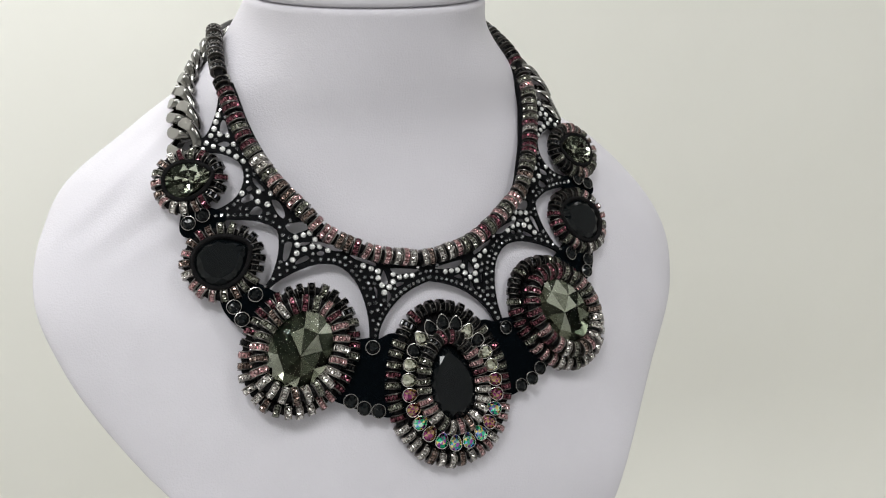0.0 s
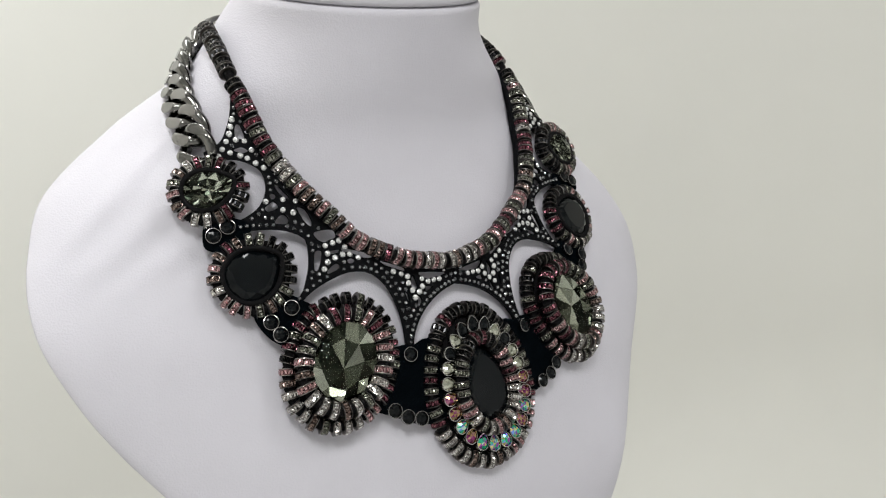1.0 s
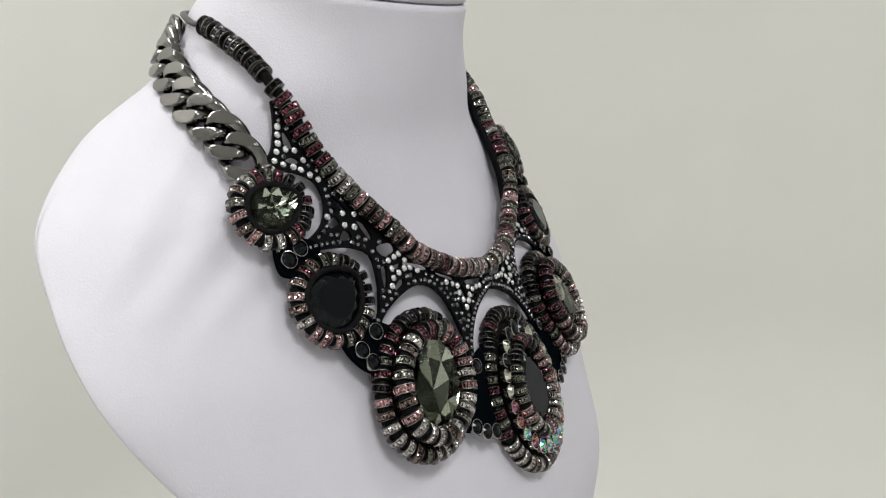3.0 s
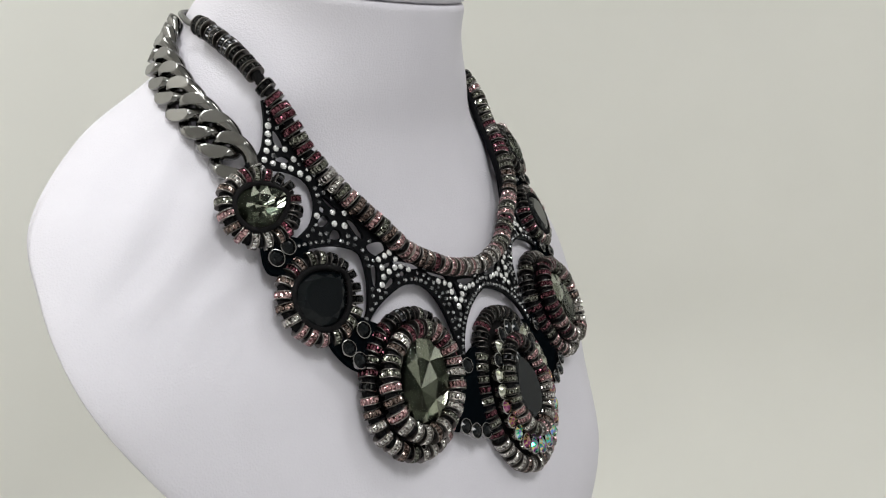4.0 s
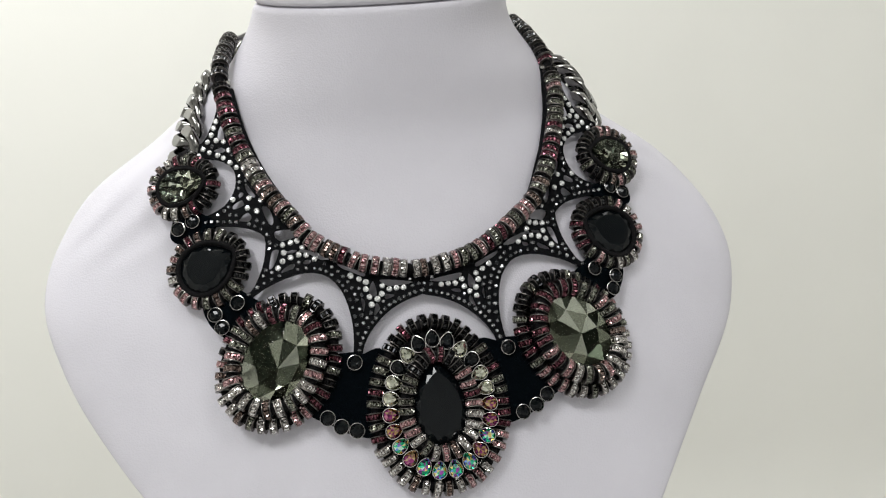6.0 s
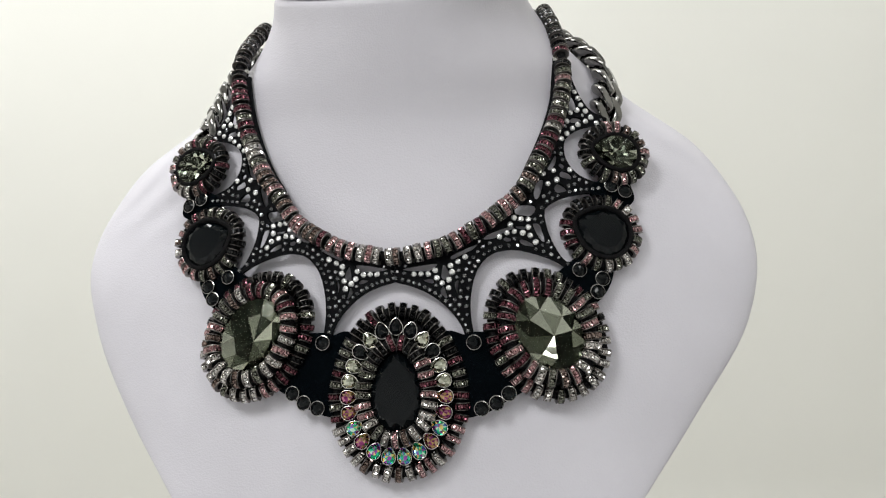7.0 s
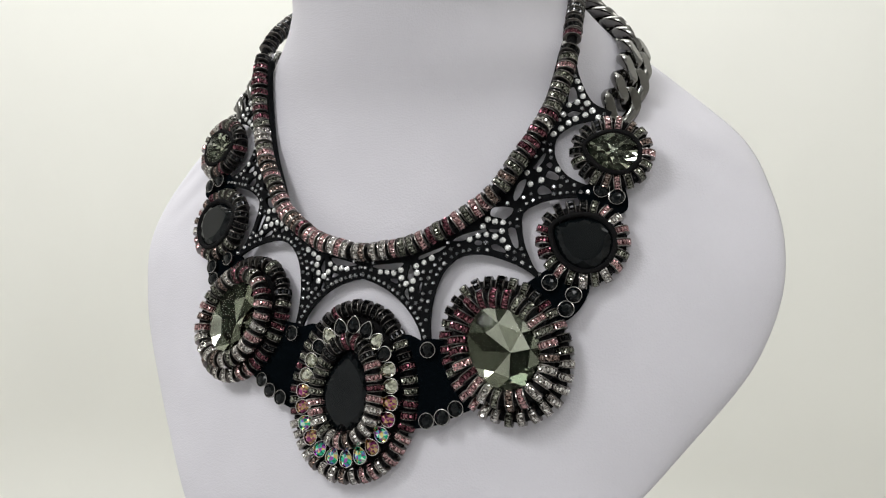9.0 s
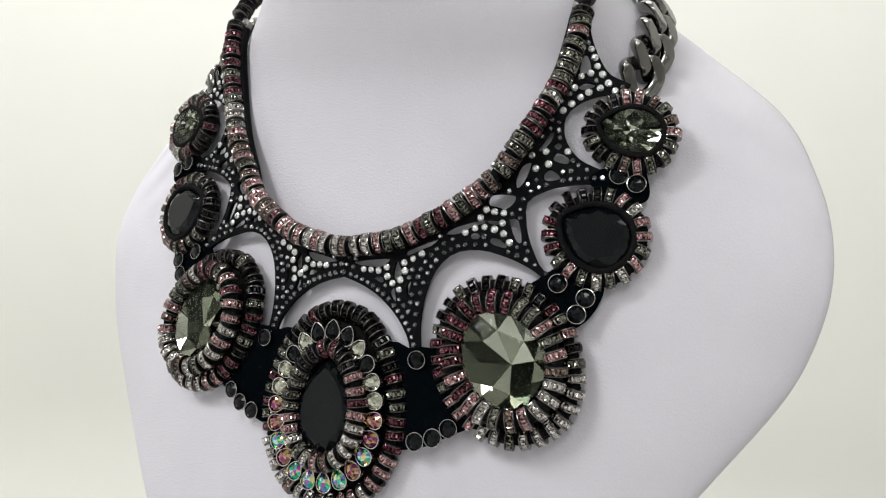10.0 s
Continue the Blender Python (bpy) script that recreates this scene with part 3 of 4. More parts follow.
for (x, y), th, kind in zip(pp, tt, order):
    inward = Vector((-x, -y * 0.75, 0)).normalized()
    ang = math.atan2(inward.y, inward.x) - math.pi / 2
    if y > 0.019:
        ang += math.pi
    m = Matrix.Translation((x, y, 0.0074)) @ Matrix.Rotation(ang, 4, "Z")
    part("drop_crystal", DROPS[kind], c_med, m, DROP_LABEL[kind])

# pair of large oval medallions
O_BACK = backing("medallion", [(0.0216, 0.0268, 0.0032, 0.0022), (0.0168, 0.0204, 0.0096, 0.0026)], 0.0052, 0.03)
for sgn in (-1, 1):
    o = medallion((0.0646, -0.0794, 0.2322) if sgn > 0 else (-0.0629, -0.0760, 0.2345), sgn * 32, sgn * 0.04, "large oval medallion with a smoky green faceted crystal", O_BACK)
    row_of_rondelles(o, 0.0220, 0.0272, 0.03, 0.0034, 32, mixed(DARK, SIDE, PALE), 0.98)
    row_of_rondelles(o, 0.0170, 0.0206, 0.03, 0.0100, 24, mixed(SIDE, SIDE_PINK, PALE), 1.03)
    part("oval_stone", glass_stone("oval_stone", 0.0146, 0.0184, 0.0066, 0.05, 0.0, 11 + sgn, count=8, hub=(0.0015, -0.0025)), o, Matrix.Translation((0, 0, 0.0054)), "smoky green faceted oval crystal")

# pair of black pear medallions
B_BACK = backing("medallion", [(0.0140, 0.0150, 0.0030, 0.0022), (0.0111, 0.0132, 0.0062, 0.0011)], 0.0044, 0.16, 0.3)
for sgn in (-1, 1):
    o = medallion((0.0902, -0.0590, 0.2720) if sgn > 0 else (-0.0882, -0.0540, 0.2735), sgn * 62, sgn * 0.06, "round medallion with a jet black pear stone", B_BACK)
    row_of_rondelles(o, 0.0142, 0.0153, 0.08, 0.0034, 20, lambda th: tone(DARK if abs(th - 0.3) < 0.9 or th > 5.6 else SIDE_PINK + [("golden", 0.6)] if math.cos(th) > -0.4 else PALE), 0.95)
    part("pear_stone", table_stone("pear_stone", JET, 0.0104, 0.0126, 0.0034, 0.24, 0.6, 12, 0.70), o, Matrix.Translation((0, 0, 0.0046)), "faceted jet black pear stone")

# pair of small grey pear medallions
G_BACK = backing("medallion", [(0.0118, 0.0132, 0.0030, 0.0022), (0.0084, 0.0111, 0.0060, 0.0011)], 0.0042, 0.18, 0.3)
for sgn in (-1, 1):
    o = medallion((0.0981, -0.0425, 0.3053) if sgn > 0 else (-0.0965, -0.0362, 0.3078), sgn * 76, sgn * 0.06, "small medallion with a smoky grey pear crystal", G_BACK)
    row_of_rondelles(o, 0.0120, 0.0134, 0.10, 0.0034, 18, lambda th: tone(DARK if math.cos(th) > 0.55 else SIDE_PINK if math.cos(th) > -0.3 else PALE), 0.93)
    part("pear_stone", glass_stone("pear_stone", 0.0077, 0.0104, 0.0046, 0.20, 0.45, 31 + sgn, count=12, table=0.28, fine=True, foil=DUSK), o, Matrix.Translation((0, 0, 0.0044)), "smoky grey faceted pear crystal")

# ---------------------------------------------------------------- black plates with holes
def smooth_loop(points, per=5):
    p = np.array(points, float)
    n = len(p)
    out = []
    for k in range(n):
        a, b, c, d = p[k - 1], p[k], p[(k + 1) % n], p[(k + 2) % n]
        for t in np.arange(per) / per:
            out.append(0.5 * ((2 * b) + (c - a) * t + (2 * a - 5 * b + 4 * c - d) * t * t + (3 * b - a - 3 * c + d) * t**3))
    return out


def plate_mesh(name, outline, holes, mat, low, high):
    """A flat cut-out of the given outline and holes, laid on the chest, from low to high above it."""
    bm = bmesh.new()
    for loop in [outline] + holes:
        vs = [bm.verts.new((x, z, 0)) for x, z in loop]
        for k in range(len(vs)):
            bm.edges.new((vs[k], vs[(k + 1) % len(vs)]))
    bmesh.ops.triangle_fill(bm, use_beauty=True, use_dissolve=False, edges=bm.edges[:], normal=(0, 0, 1))
    bm.verts.index_update()
    flat = [(v.co.x, v.co.y) for v in bm.verts]
    n = len(flat)
    tris = [tuple(v.index for v in f.verts) for f in bm.faces]
    rim = [(e.verts[0].index, e.verts[1].index, e.link_faces[0]) for e in bm.edges if len(e.link_faces) == 1]
    verts = [on_sheet(x, z, high) for x, z in flat] + [on_sheet(x, z, low) for x, z in flat]
    faces = []
    for a, b, c in tris:
        (xa, za), (xb, zb), (xc, zc) = flat[a], flat[b], flat[c]
        if (xb - xa) * (zc - za) - (zb - za) * (xc - xa) < 0:
            b, c = c, b
        faces += [(a, b, c), (n + c, n + b, n + a)]
    faces += [(a, b, n + b, n + a) for a, b, _ in rim]
    bm.free()
    return mesh_of(name, verts, faces, mat)


CORD_HALF = [(0.0, 0.2665), (0.012, 0.2680), (0.0225, 0.2703), (0.033, 0.2752), (0.043, 0.2812), (0.052, 0.2885), (0.0595, 0.2980), (0.067, 0.3085), (0.0722, 0.3205), (0.0755, 0.3330), (0.0772, 0.3440)]
ARCH_C = [(0.0, 0.2562), (0.0070, 0.2543), (0.0135, 0.2515), (0.0204, 0.2467), (0.0257, 0.2411), (0.0289, 0.2358), (0.0300, 0.2318)]
ARCH_3 = [(0.0340, 0.2315), (0.0325, 0.2413), (0.0331, 0.2514), (0.0366, 0.2610), (0.0418, 0.2658), (0.0500, 0.2672), (0.0605, 0.2650), (0.0700, 0.2610), (0.0772, 0.2560)]
ARCH_2 = [(0.0792, 0.2592), (0.0745, 0.2606), (0.0697, 0.2672), (0.0662, 0.2770), (0.0660, 0.2830), (0.0712, 0.2864), (0.0810, 0.2884), (0.0915, 0.2886)]
ARCH_1 = [(0.0935, 0.2918), (0.0888, 0.2933), (0.0807, 0.2977), (0.0758, 0.3064), (0.0763, 0.3120), (0.0812, 0.3160), (0.0897, 0.3180), (0.0955, 0.3184)]
LEG_OUT = [(0.0962, 0.3208), (0.0885, 0.3250), (0.0846, 0.3308), (0.0820, 0.3365), (0.0800, 0.3430)]
HOLES_LOW = [
    [(0.0049, 0.2617), (0.0169, 0.2631), (0.0167, 0.2615), (0.0143, 0.2604), (0.0118, 0.2605), (0.0072, 0.2607)],
    [(0.0215, 0.2623), (0.0234, 0.2592), (0.0232, 0.2578), (0.0215, 0.2567), (0.0204, 0.2577), (0.0207, 0.2605)],
    [(0.0127, 0.2566), (0.0160, 0.2569), (0.0166, 0.2553), (0.0145, 0.2555)],
    [(0.0210, 0.2535), (0.0221, 0.2507), (0.0223, 0.2490), (0.0208, 0.2500), (0.0198, 0.2517)],
    [(0.0274, 0.2555), (0.0271, 0.2523), (0.0269, 0.2509), (0.0260, 0.2537), (0.0266, 0.2555)],
    [(0.0250, 0.2660), (0.0269, 0.2671), (0.0351, 0.2701), (0.0337, 0.2683), (0.0312, 0.2672), (0.0259, 0.2650)],
]
HOLES_MID = [
    [(0.0535, 0.2823), (0.0542, 0.2851), (0.0607, 0.2850), (0.0613, 0.2830), (0.0590, 0.2809), (0.0568, 0.2813)],
    [(0.0530, 0.2768), (0.0548, 0.2769), (0.0570, 0.2766), (0.0567, 0.2756), (0.0542, 0.2758)],
    [(0.0608, 0.2768), (0.0623, 0.2772), (0.0638, 0.2761), (0.0652, 0.2713), (0.0649, 0.2699), (0.0633, 0.2710), (0.0615, 0.2744)],
    [(0.0547, 0.2706), (0.0563, 0.2711), (0.0592, 0.2696), (0.0604, 0.2681), (0.0586, 0.2682), (0.0556, 0.2692)],
    [(0.0394, 0.2726), (0.0425, 0.2747), (0.0504, 0.2768), (0.0513, 0.2758), (0.0477, 0.2747), (0.0435, 0.2726)],
    [(0.0476, 0.2719), (0.0487, 0.2726), (0.0506, 0.2720), (0.0503, 0.2709), (0.0485, 0.2708)],
]
HOLES_HIGH = [
    [(0.0796, 0.3307), (0.0807, 0.3313), (0.0819, 0.3288), (0.0820, 0.3263), (0.0795, 0.3254), (0.0791, 0.3275)],
    [(0.0793, 0.3208), (0.0812, 0.3221), (0.0841, 0.3213), (0.0832, 0.3202), (0.0804, 0.3198)],
    [(0.0682, 0.3005), (0.0694, 0.3025), (0.0715, 0.3056), (0.0723, 0.3052), (0.0715, 0.3025), (0.0693, 0.3001)],
    [(0.0735, 0.2969), (0.0747, 0.2989), (0.0781, 0.2971), (0.0779, 0.2954), (0.0754, 0.2958)],
    [(0.0616, 0.2902), (0.0629, 0.2944), (0.0652, 0.2957), (0.0657, 0.2946), (0.0644, 0.2902), (0.0625, 0.2881)],
    [(0.0709, 0.2921), (0.0729, 0.2934), (0.0760, 0.2906), (0.0718, 0.2900)],
    [(0.0731, 0.3014), (0.0743, 0.3024), (0.0755, 0.3013), (0.0746, 0.3000)],
]


def widen(points, by=1.12):
    p = np.array(points)
    return [tuple(q) for q in p.mean(0) + (p - p.mean(0)) * by]


HOLES = [widen(h) for h in HOLES_LOW + HOLES_MID + HOLES_HIGH]


def half_outline():
    pts = []
    for run in (ARCH_C, ARCH_3, ARCH_2, ARCH_1, LEG_OUT):
        pts += [tuple(q) for q in spline(run, 22)]
    return pts


def web(sgn):
    run = [(x, z - 0.0012) for x, z in CORD_HALF]
    upper = [tuple(q) for q in spline(run, 60)][::-1]
    outline = half_outline() + upper
    holes = [smooth_loop(h) for h in HOLES]
    if sgn < 0:
        outline = [side(x, z, -1) for x, z in outline][::-1]
        holes = [[side(x, z, -1) for x, z in h] for h in holes]
    # the two halves meet a hair apart at the middle
    outline = [(x + sgn * 0.0001 if abs(x) < 1e-6 else x, z) for x, z in outline]
    me = plate_mesh("openwork_plate", outline, holes, RUBBER, 0.0002, 0.0018)
    return part("openwork_plate", me, necklace, None, "black rubber openwork plate studded with crystals")


webs = {sgn: web(sgn) for sgn in (-1, 1)}
LINKS = [
    [(0.0200, 0.2340), (0.0300, 0.2335), (0.0345, 0.2345), (0.0470, 0.2320), (0.0600, 0.2200), (0.0560, 0.2115), (0.0475, 0.2068), (0.0370, 0.2018), (0.0240, 0.2008), (0.0150, 0.2100)],
    [(0.0680, 0.2530), (0.0740, 0.2590), (0.0800, 0.2625), (0.0880, 0.2640), (0.0945, 0.2570), (0.0925, 0.2490), (0.0860, 0.2430), (0.0740, 0.2420)],
    [(0.0860, 0.2900), (0.0930, 0.2945), (0.1010, 0.2960), (0.1055, 0.2890), (0.1050, 0.2830), (0.0940, 0.2820)],
]
for sgn in (-1, 1):
    for run in LINKS:
        loop = smooth_loop([side(x, z, sgn) for x, z in run])
        part("felt_link", plate_mesh("felt_link", loop, [], FELT, 0.0, 0.0016 + 0.0004), necklace, None, "black felt link between medallions")

# round black stones in metal cups
CUP = mesh_of("cup_stone", *cup_mesh(0.0031, 0.0031, 0.0026), CUPMETAL)
CUP_CUT = mesh_of("stone", *cut_mesh(0.0031, 0.0031, 0.0026), JET)
CUPS = [(0.0333, 0.2302), (0.0358, 0.2038), (0.0422, 0.2056), (0.0475, 0.2092), (0.0795, 0.2565), (0.0893, 0.2522), (0.0869, 0.2471), (0.0955, 0.2906), (0.1018, 0.2877)]
for sgn in (-1, 1):
    for x, z in CUPS:
        x, z = side(x, z, sgn)
        n = normal(x, z)
        m = frame_of(on_sheet(x, z, 0.0020), n + Vector((dice.uniform(-0.06, 0.06) + 0.05 * sgn, 0, dice.uniform(-0.06, 0.06))), (0, 0, 1)) @ Matrix.Rotation(dice.uniform(0, 6), 4, "Z")
        cup = part("cup_stone", CUP, necklace, m, "round black stone in a silver cup")
        part("stone", CUP_CUT, cup, None, "faceted black stone")

# ---------------------------------------------------------------- crystals glued on the openwork plate
CRYSTAL = chaton("crystal", STRASS, 0.00130, 0.0008)
CLEARS_LOW = [(0.0083, 0.2593), (0.0114, 0.2592), (0.0146, 0.2591), (0.0175, 0.2604), (0.0243, 0.2623), (0.0274, 0.2636), (0.0307, 0.2653), (0.0248, 0.2593), (0.0181, 0.2572), (0.0235, 0.2563), (0.0204, 0.2552), (0.0231, 0.2529)]
CLEARS_MID = [(0.0523, 0.2806), (0.0553, 0.2798), (0.0585, 0.2792), (0.0505, 0.2777), (0.0583, 0.2759), (0.0491, 0.2744), (0.0523, 0.2747), (0.0557, 0.2738), (0.0592, 0.2725), (0.0455, 0.2728), (0.0615, 0.2697)]
CLEARS_HIGH = [(0.0819, 0.3334), (0.0832, 0.3304), (0.0845, 0.3274), (0.0864, 0.3245), (0.0825, 0.3252), (0.0794, 0.3244), (0.0887, 0.3216), (0.0861, 0.3200), (0.0826, 0.3187), (0.0801, 0.3172), (0.0774, 0.3151), (0.0911, 0.3187), (0.0777, 0.3206), (0.0748, 0.3129), (0.0706, 0.2994), (0.0718, 0.2953), (0.0678, 0.2938), (0.0659, 0.2983), (0.0778, 0.2993)]
CLEARS = CLEARS_LOW + CLEARS_MID + CLEARS_HIGH
for sgn in (-1, 1):
    for x, z in CLEARS:
        x, z = side(x, z, sgn)
        x, z = x + dice.uniform(-1, 1) * 0.00015, z + dice.uniform(-1, 1) * 0.00015
        n = normal(x, z) + Vector((dice.uniform(-0.16, 0.16), 0, dice.uniform(-0.16, 0.16)))
        s = dice.uniform(0.9, 1.06)
        m = frame_of(on_sheet(x, z, 0.0017), n, (0, 0, 1)) @ Matrix.Rotation(dice.uniform(0, 6), 4, "Z") @ Matrix.Diagonal((s, s, s, 1))
        part("crystal", CRYSTAL, webs[sgn], m, "round clear crystal")


def inside(x, z, loop):
    hit = False
    for k in range(len(loop)):
        (xa, za), (xb, zb) = loop[k - 1], loop[k]
        if (za > z) != (zb > z) and x < (xb - xa) * (z - za) / (zb - za) + xa:
            hit = not hit
    return hit


def studs(sgn):
    """Small dark crystals in rows along every cut edge of the plate."""
    rnd = random.Random(41 + sgn)
    loops = [smooth_loop(h) for h in HOLES]
    outline = half_outline() + [tuple(q) for q in spline(CORD_HALF, 40)][::-1]
    placed = [np.array(c) for c in CLEARS]
    spots = []
    for run, dist in [(r, d) for d in (0.0017, 0.0045, 0.0074) for r in (ARCH_C, ARCH_3, ARCH_2, ARCH_1, LEG_OUT)]:
        p = spline(run, 400)
        t = np.gradient(p, axis=0)
        t /= np.linalg.norm(t, axis=1)[:, None]
        for flank in (1, -1):
            q = p + flank * dist * np.stack([-t[:, 1], t[:, 0]], -1)
            for k in range(0, 400, 6):
                x, z = q[k]
                if not inside(x, z, outline) or any(inside(x, z, h) for h in loops):
                    continue
                near = min((np.hypot(*(a - (x, z))) for a in placed), default=1)
                mine = min((np.hypot(*(a - (x, z))) for a in spots), default=1)
                edge = min(np.hypot(x - h[0], z - h[1]) for l in loops for h in l)
                rim = min(np.hypot(x - h[0], z - h[1]) for h in outline)
                if near > 0.0025 and mine > 0.0025 and edge > 0.0011 and rim > 0.0012:
                    spots.append(np.array((x, z)))
    verts, faces = [], []
    for x, z in spots:
        x, z = side(x, z, sgn)
        s = rnd.uniform(0.85, 1.1)
        m = frame_of(on_sheet(x, z, 0.0017), normal(x, z) + Vector((rnd.uniform(-0.2, 0.2), 0, rnd.uniform(-0.2, 0.2))), (0, 0, 1)) @ Matrix.Rotation(rnd.uniform(0, 6), 4, "Z")
        b = len(verts)
        verts += [m @ (v.co * s) for v in STUD.vertices]
        faces += [tuple(b + i for i in f.vertices) for f in STUD.polygons]
    ob = part("crystal_trim", mesh_of("crystal_trim", verts, faces, GREY), webs[sgn], None, "rows of small hematite crystals")
    tagged(ob, kind="stuff")


STUD = chaton("stud", GREY, 0.00104, 0.0009, 6)
for sgn in (-1, 1):
    studs(sgn)

# ---------------------------------------------------------------- bead cord round the neckline
def neck_point(x, z, off):
    return np.array(on_sheet(x, z, off))


def cord_points():
    middle = [neck_point(x, z, 0.0042) for x, z in [(-x, z) for x, z in CORD_HALF[4:0:-1]] + CORD_HALF[:5]]
    right = [(0.0555, -0.0632, 0.2920), (0.0640, -0.0565, 0.3045), (0.0688, -0.0505, 0.3130), (0.0728, -0.0440, 0.3215), (0.0756, -0.0392, 0.3295), (0.0772, -0.0345, 0.3380), (0.0776, -0.0280, 0.3465), (0.0768, -0.0200, 0.3555), (0.0742, -0.0050, 0.3665), (0.0708, 0.0110, 0.3752)]
    left = [(-0.0523, -0.0592, 0.2935), (-0.0603, -0.0530, 0.3035), (-0.0656, -0.0470, 0.3125), (-0.0701, -0.0410, 0.3225), (-0.0732, -0.0365, 0.3320), (-0.0753, -0.0320, 0.3420), (-0.0768, -0.0250, 0.3520), (-0.0765, -0.0180, 0.3590), (-0.0742, -0.0050, 0.3675), (-0.0711, 0.0096, 0.3747)]
    return [np.array(q) for q in left[::-1]] + middle + [np.array(q) for q in right]


CP = spline(cord_points(), 600)
v, f = tube(CP, 0.0021, 8, False, 0.1, 150)
cord = part("bead_cord", mesh_of("bead_cord", v, f, CORD, smooth=True), necklace, None, "thick black cord strung with crystal rings")
run = np.r_[0, np.cumsum(np.linalg.norm(np.diff(CP, axis=0), axis=1))]
half_len = run[-1] / 2
pitch = 0.00435
gap = abs(run[np.argmin(np.linalg.norm(CP - np.array((0.0762, -0.0235, 0.3525)), axis=1))] - half_len)
count = int(run[-1] / pitch)
for i in range(count):
    u = (i + 0.5) * run[-1] / count + dice.uniform(-0.0007, 0.0007)
    p = np.array([np.interp(u, run, CP[:, a]) for a in range(3)])
    q = np.array([np.interp(u + 0.001, run, CP[:, a]) for a in range(3)]) - np.array([np.interp(u - 0.001, run, CP[:, a]) for a in range(3)])
    d = abs(u - half_len) + (0.0042 if u > half_len else 0.0008)
    if abs(d - gap) < 0.0022:
        continue
    if d < 0.022:
        kind = tone([("clear", 4.5), ("pink", 2.0), ("smoky", 0.7), ("brown", 2.2)])
    elif d < 0.062:
        kind = tone([("pink", 6), ("brown", 1.5), ("smoky", 1), ("burgundy", 0.6), ("clear", 0.6)])
    elif d < 0.085:
        kind = tone([("brown", 3), ("smoky", 3), ("golden", 0.25), ("pink", 1)])
    elif d > gap - 0.006 and d < gap:
        kind = "black"
    elif d < gap:
        kind = tone([("burgundy", 4), ("smoky", 3), ("pink", 1), ("clear", 0.6), ("black", 0.8)])
    else:
        kind = "burgundy" if d < gap + 0.005 else "black"
    put_rondelle(cord, p, q, kind, 1.04 * dice.uniform(0.95, 1.05), 12 if d < gap else 10)
# rubber edge strip of the plate, which runs under the cord on the neck's side
for sgn in (-1, 1):
    strip = []
    for u in np.linspace(0.050, gap - 0.004, 60):
        p = np.array([np.interp(half_len + sgn * u, run, CP[:, a]) for a in range(3)])
        inward = np.array((-p[0], 0.02 - p[1], 0.0))
        strip.append(p + inward / np.linalg.norm(inward) * (0.0020 + 0.0022 * ease((u - 0.05) / 0.03)) - np.array((0, 0, 0.0004)))
    part("edge_strip", mesh_of("edge_strip", *tube(strip, 0.0021, 8), RUBBER, smooth=True), cord, None, "black rubber strip under the bead cord")
# steel end clamps between the plate and the cord's upper stretch
for sgn in (-1, 1):
    u = half_len + sgn * (gap - (0.0042 if sgn > 0 else 0.0008))
    p = np.array([np.interp(u, run, CP[:, a]) for a in range(3)])
    q = np.array([np.interp(u + 0.001, run, CP[:, a]) for a in range(3)]) - np.array([np.interp(u - 0.001, run, CP[:, a]) for a in range(3)])
    bm = bmesh.new()
    bmesh.ops.create_cube(bm, size=1.0, matrix=Matrix.Diagonal((0.0050, 0.0026, 0.0036, 1)))
    bmesh.ops.bevel(bm, geom=bm.edges[:], offset=0.0006, segments=2, affect="EDGES")
    me = bpy.data.meshes.new("clamp")
    bm.to_mesh(me)
    bm.free()
    me.materials.append(STEEL)
    part("clamp", me, cord, frame_of(p + np.array((-sgn * 0.002, 0.001, 0)), q, (0, -1, 0)), "polished steel end clamp")

# thin cord that closes the necklace behind the neck
back = spline([(sg * x, y, z) for sg, run in ((-1, 1), (1, -1)) for x, y, z in [(0.0708, 0.0105, 0.3750), (0.0672, 0.0180, 0.3755), (0.0632, 0.0248, 0.3775), (0.0575, 0.0320, 0.3795), (0.0490, 0.0400, 0.3808), (0.0250, 0.0480, 0.3815)][::run]], 90)
v, f = tube(back, 0.0013, 8)
part("closing_cord", mesh_of("closing_cord", v, f, GUNMETAL, smooth=True), necklace, None, "thin dark metal rod behind the neck")

# ---------------------------------------------------------------- flat curb chains over the shoulders
def curb_link(turn):
    """One twisted oval link, ground flat on both faces; length along local x, thickness along z."""
    n, sides = 72, 24
    a, b, r, flat = 0.0088, 0.0063, 0.0026, 0.0035
    p = []
    for k in range(n):
        t = 2 * math.pi * k / n
        x, y = a * math.copysign(abs(math.cos(t)) ** 0.85, math.cos(t)), b * math.copysign(abs(math.sin(t)) ** 0.85, math.sin(t))
        w = turn * x / a
        p.append((x, y * math.cos(w), y * math.sin(w)))
    v, f = tube(p, r, sides, True)
    out = []
    for q in v:
        q = np.array(q)
        q[2] = max(-flat, min(flat, q[2]))
        out.append(q)
    return out, f


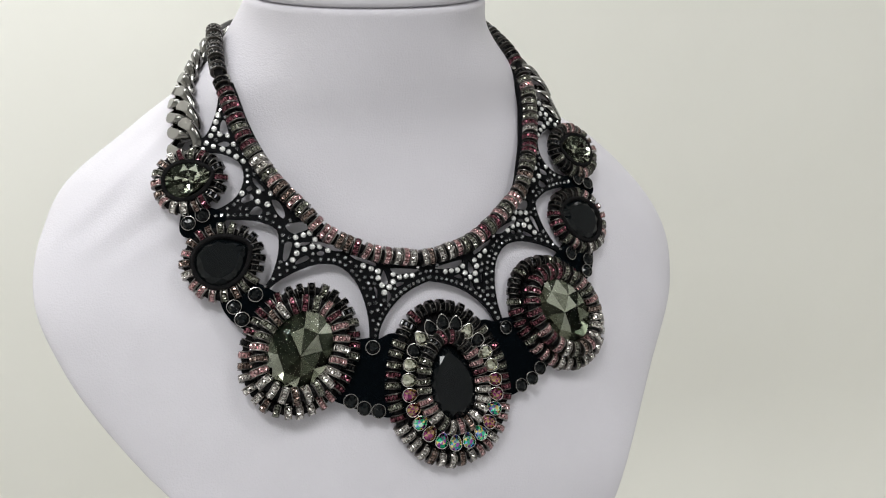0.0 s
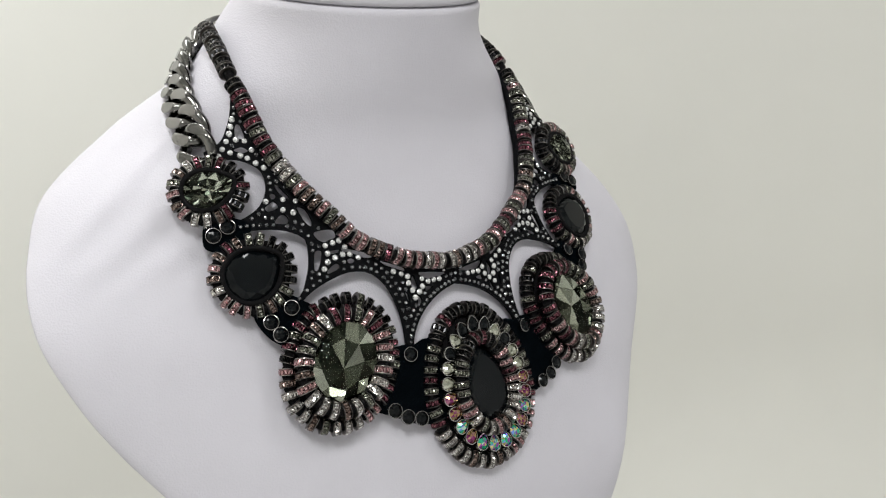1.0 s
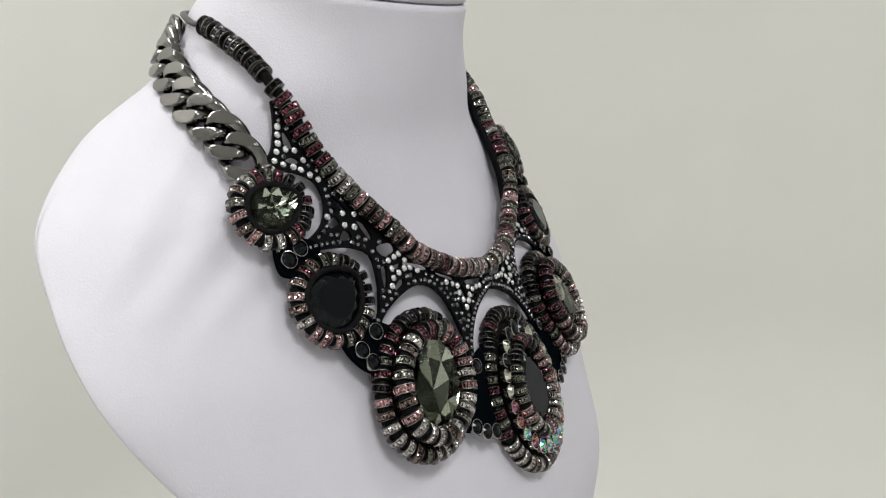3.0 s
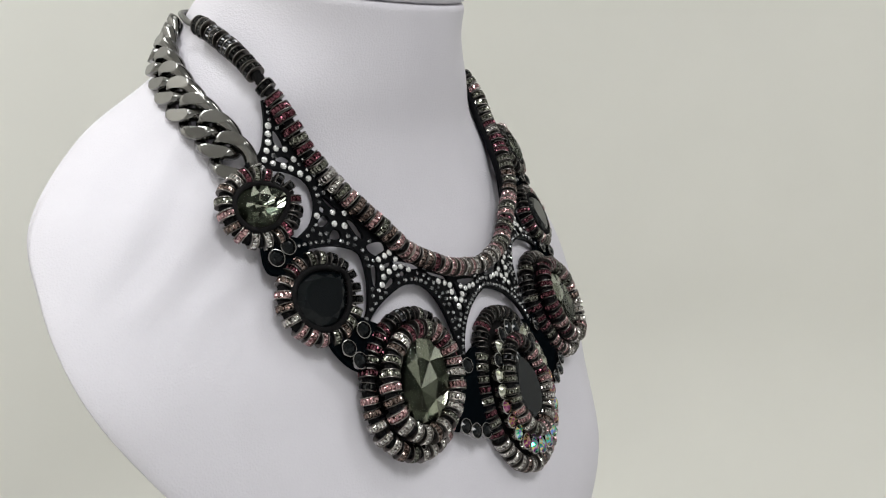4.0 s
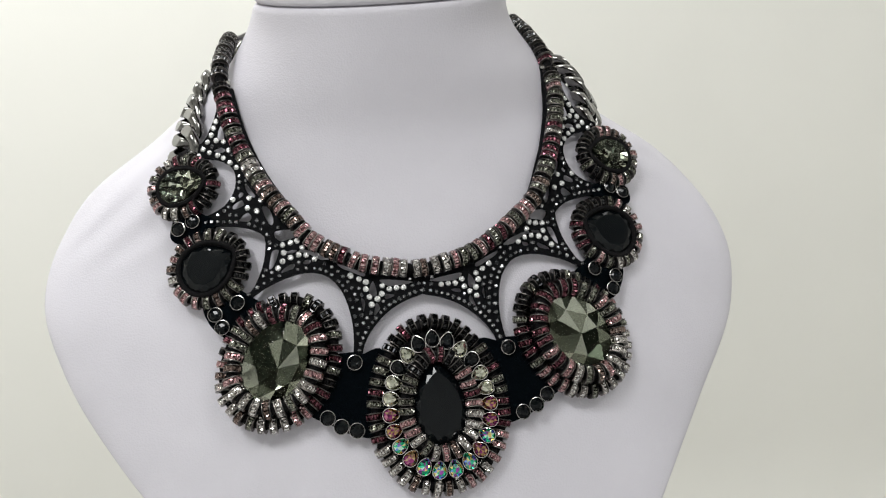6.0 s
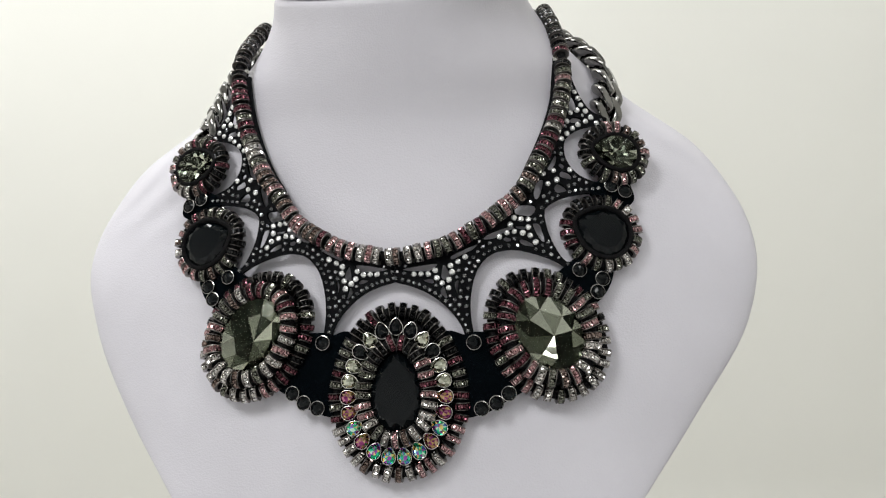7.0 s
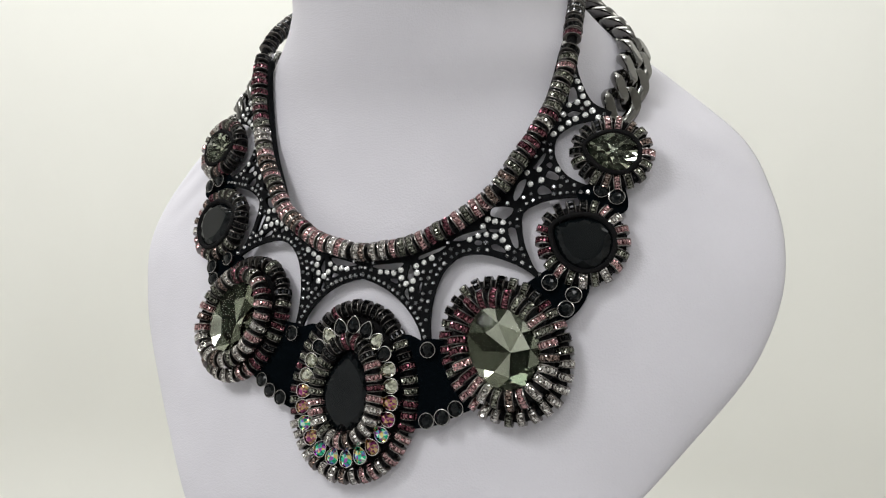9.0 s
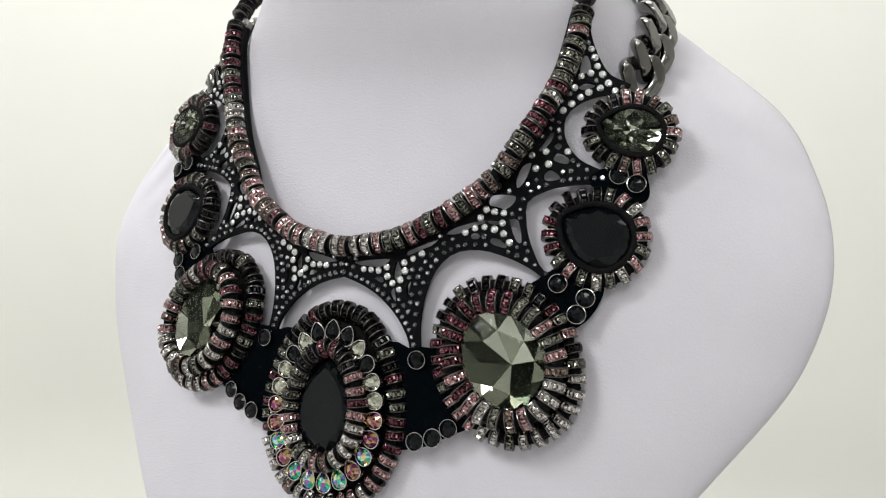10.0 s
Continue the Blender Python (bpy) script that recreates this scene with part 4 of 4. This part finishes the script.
def chain(sgn):
    pts = [(-0.0953, -0.0243, 0.3249), (-0.0935, -0.0147, 0.3338), (-0.0921, -0.0032, 0.3418), (-0.0887, 0.0069, 0.3485), (-0.0838, 0.0160, 0.3544), (-0.0784, 0.0234, 0.3593), (-0.0725, 0.0300, 0.3640), (-0.0650, 0.0352, 0.3682), (-0.0575, 0.0392, 0.3712)]
    if sgn > 0:
        pts = [(0.0970, -0.0248, 0.3232), (0.0990, -0.0145, 0.3317), (0.0988, -0.0040, 0.3398), (0.0962, 0.0064, 0.3467), (0.0910, 0.0154, 0.3520), (0.0840, 0.0225, 0.3563), (0.0770, 0.0290, 0.3608), (0.0700, 0.0350, 0.3652), (0.0615, 0.0395, 0.3700)]
    p = spline(pts, 9)
    holder = part("chain", mesh_of("chain", *tube(spline([p[-1], np.array(p[-1]) + (-sgn * 0.004, 0.006, 0.003)], 8), 0.0012, 8), GUNMETAL, smooth=True), necklace, None, "flat gunmetal curb chain")
    tan = np.gradient(p, axis=0)
    for i in range(len(p)):
        f = i / (len(p) - 1)
        out = np.array((sgn * 0.62, -0.50 + 1.05 * f, 0.33))
        t = tan[i] / np.linalg.norm(tan[i])
        n = Vector(out - t * out.dot(t)).normalized()
        x = Vector(t)
        y = n.cross(x)
        m = Matrix.Translation(Vector(p[i])) @ Matrix((x, y, n)).transposed().to_4x4() @ Matrix.Rotation(radians(dice.uniform(-2.5, 2.5)), 4, "X")
        part("link", LINK, holder, m)
    # ring that ties the chain to the small medallion
    c = np.array(pts[0]) + np.array((-sgn * 0.0035, -0.0070, -0.0040))
    ring = [c + 0.0032 * (math.cos(t) * np.array((0, -0.75, 0.66)) + math.sin(t) * np.array((1.0, 0, 0)) * 0.6) for t in np.linspace(0, 2 * math.pi, 28, endpoint=False)]
    part("jump_ring", mesh_of("jump_ring", *tube(ring, 0.00075, 8, True), CHAINMETAL, smooth=True), holder)


LINK = mesh_of("link", *curb_link(radians(-52)), CHAINMETAL, smooth=True)
LINK.set_sharp_from_angle(angle=radians(28))
for sgn in (-1, 1):
    chain(sgn)
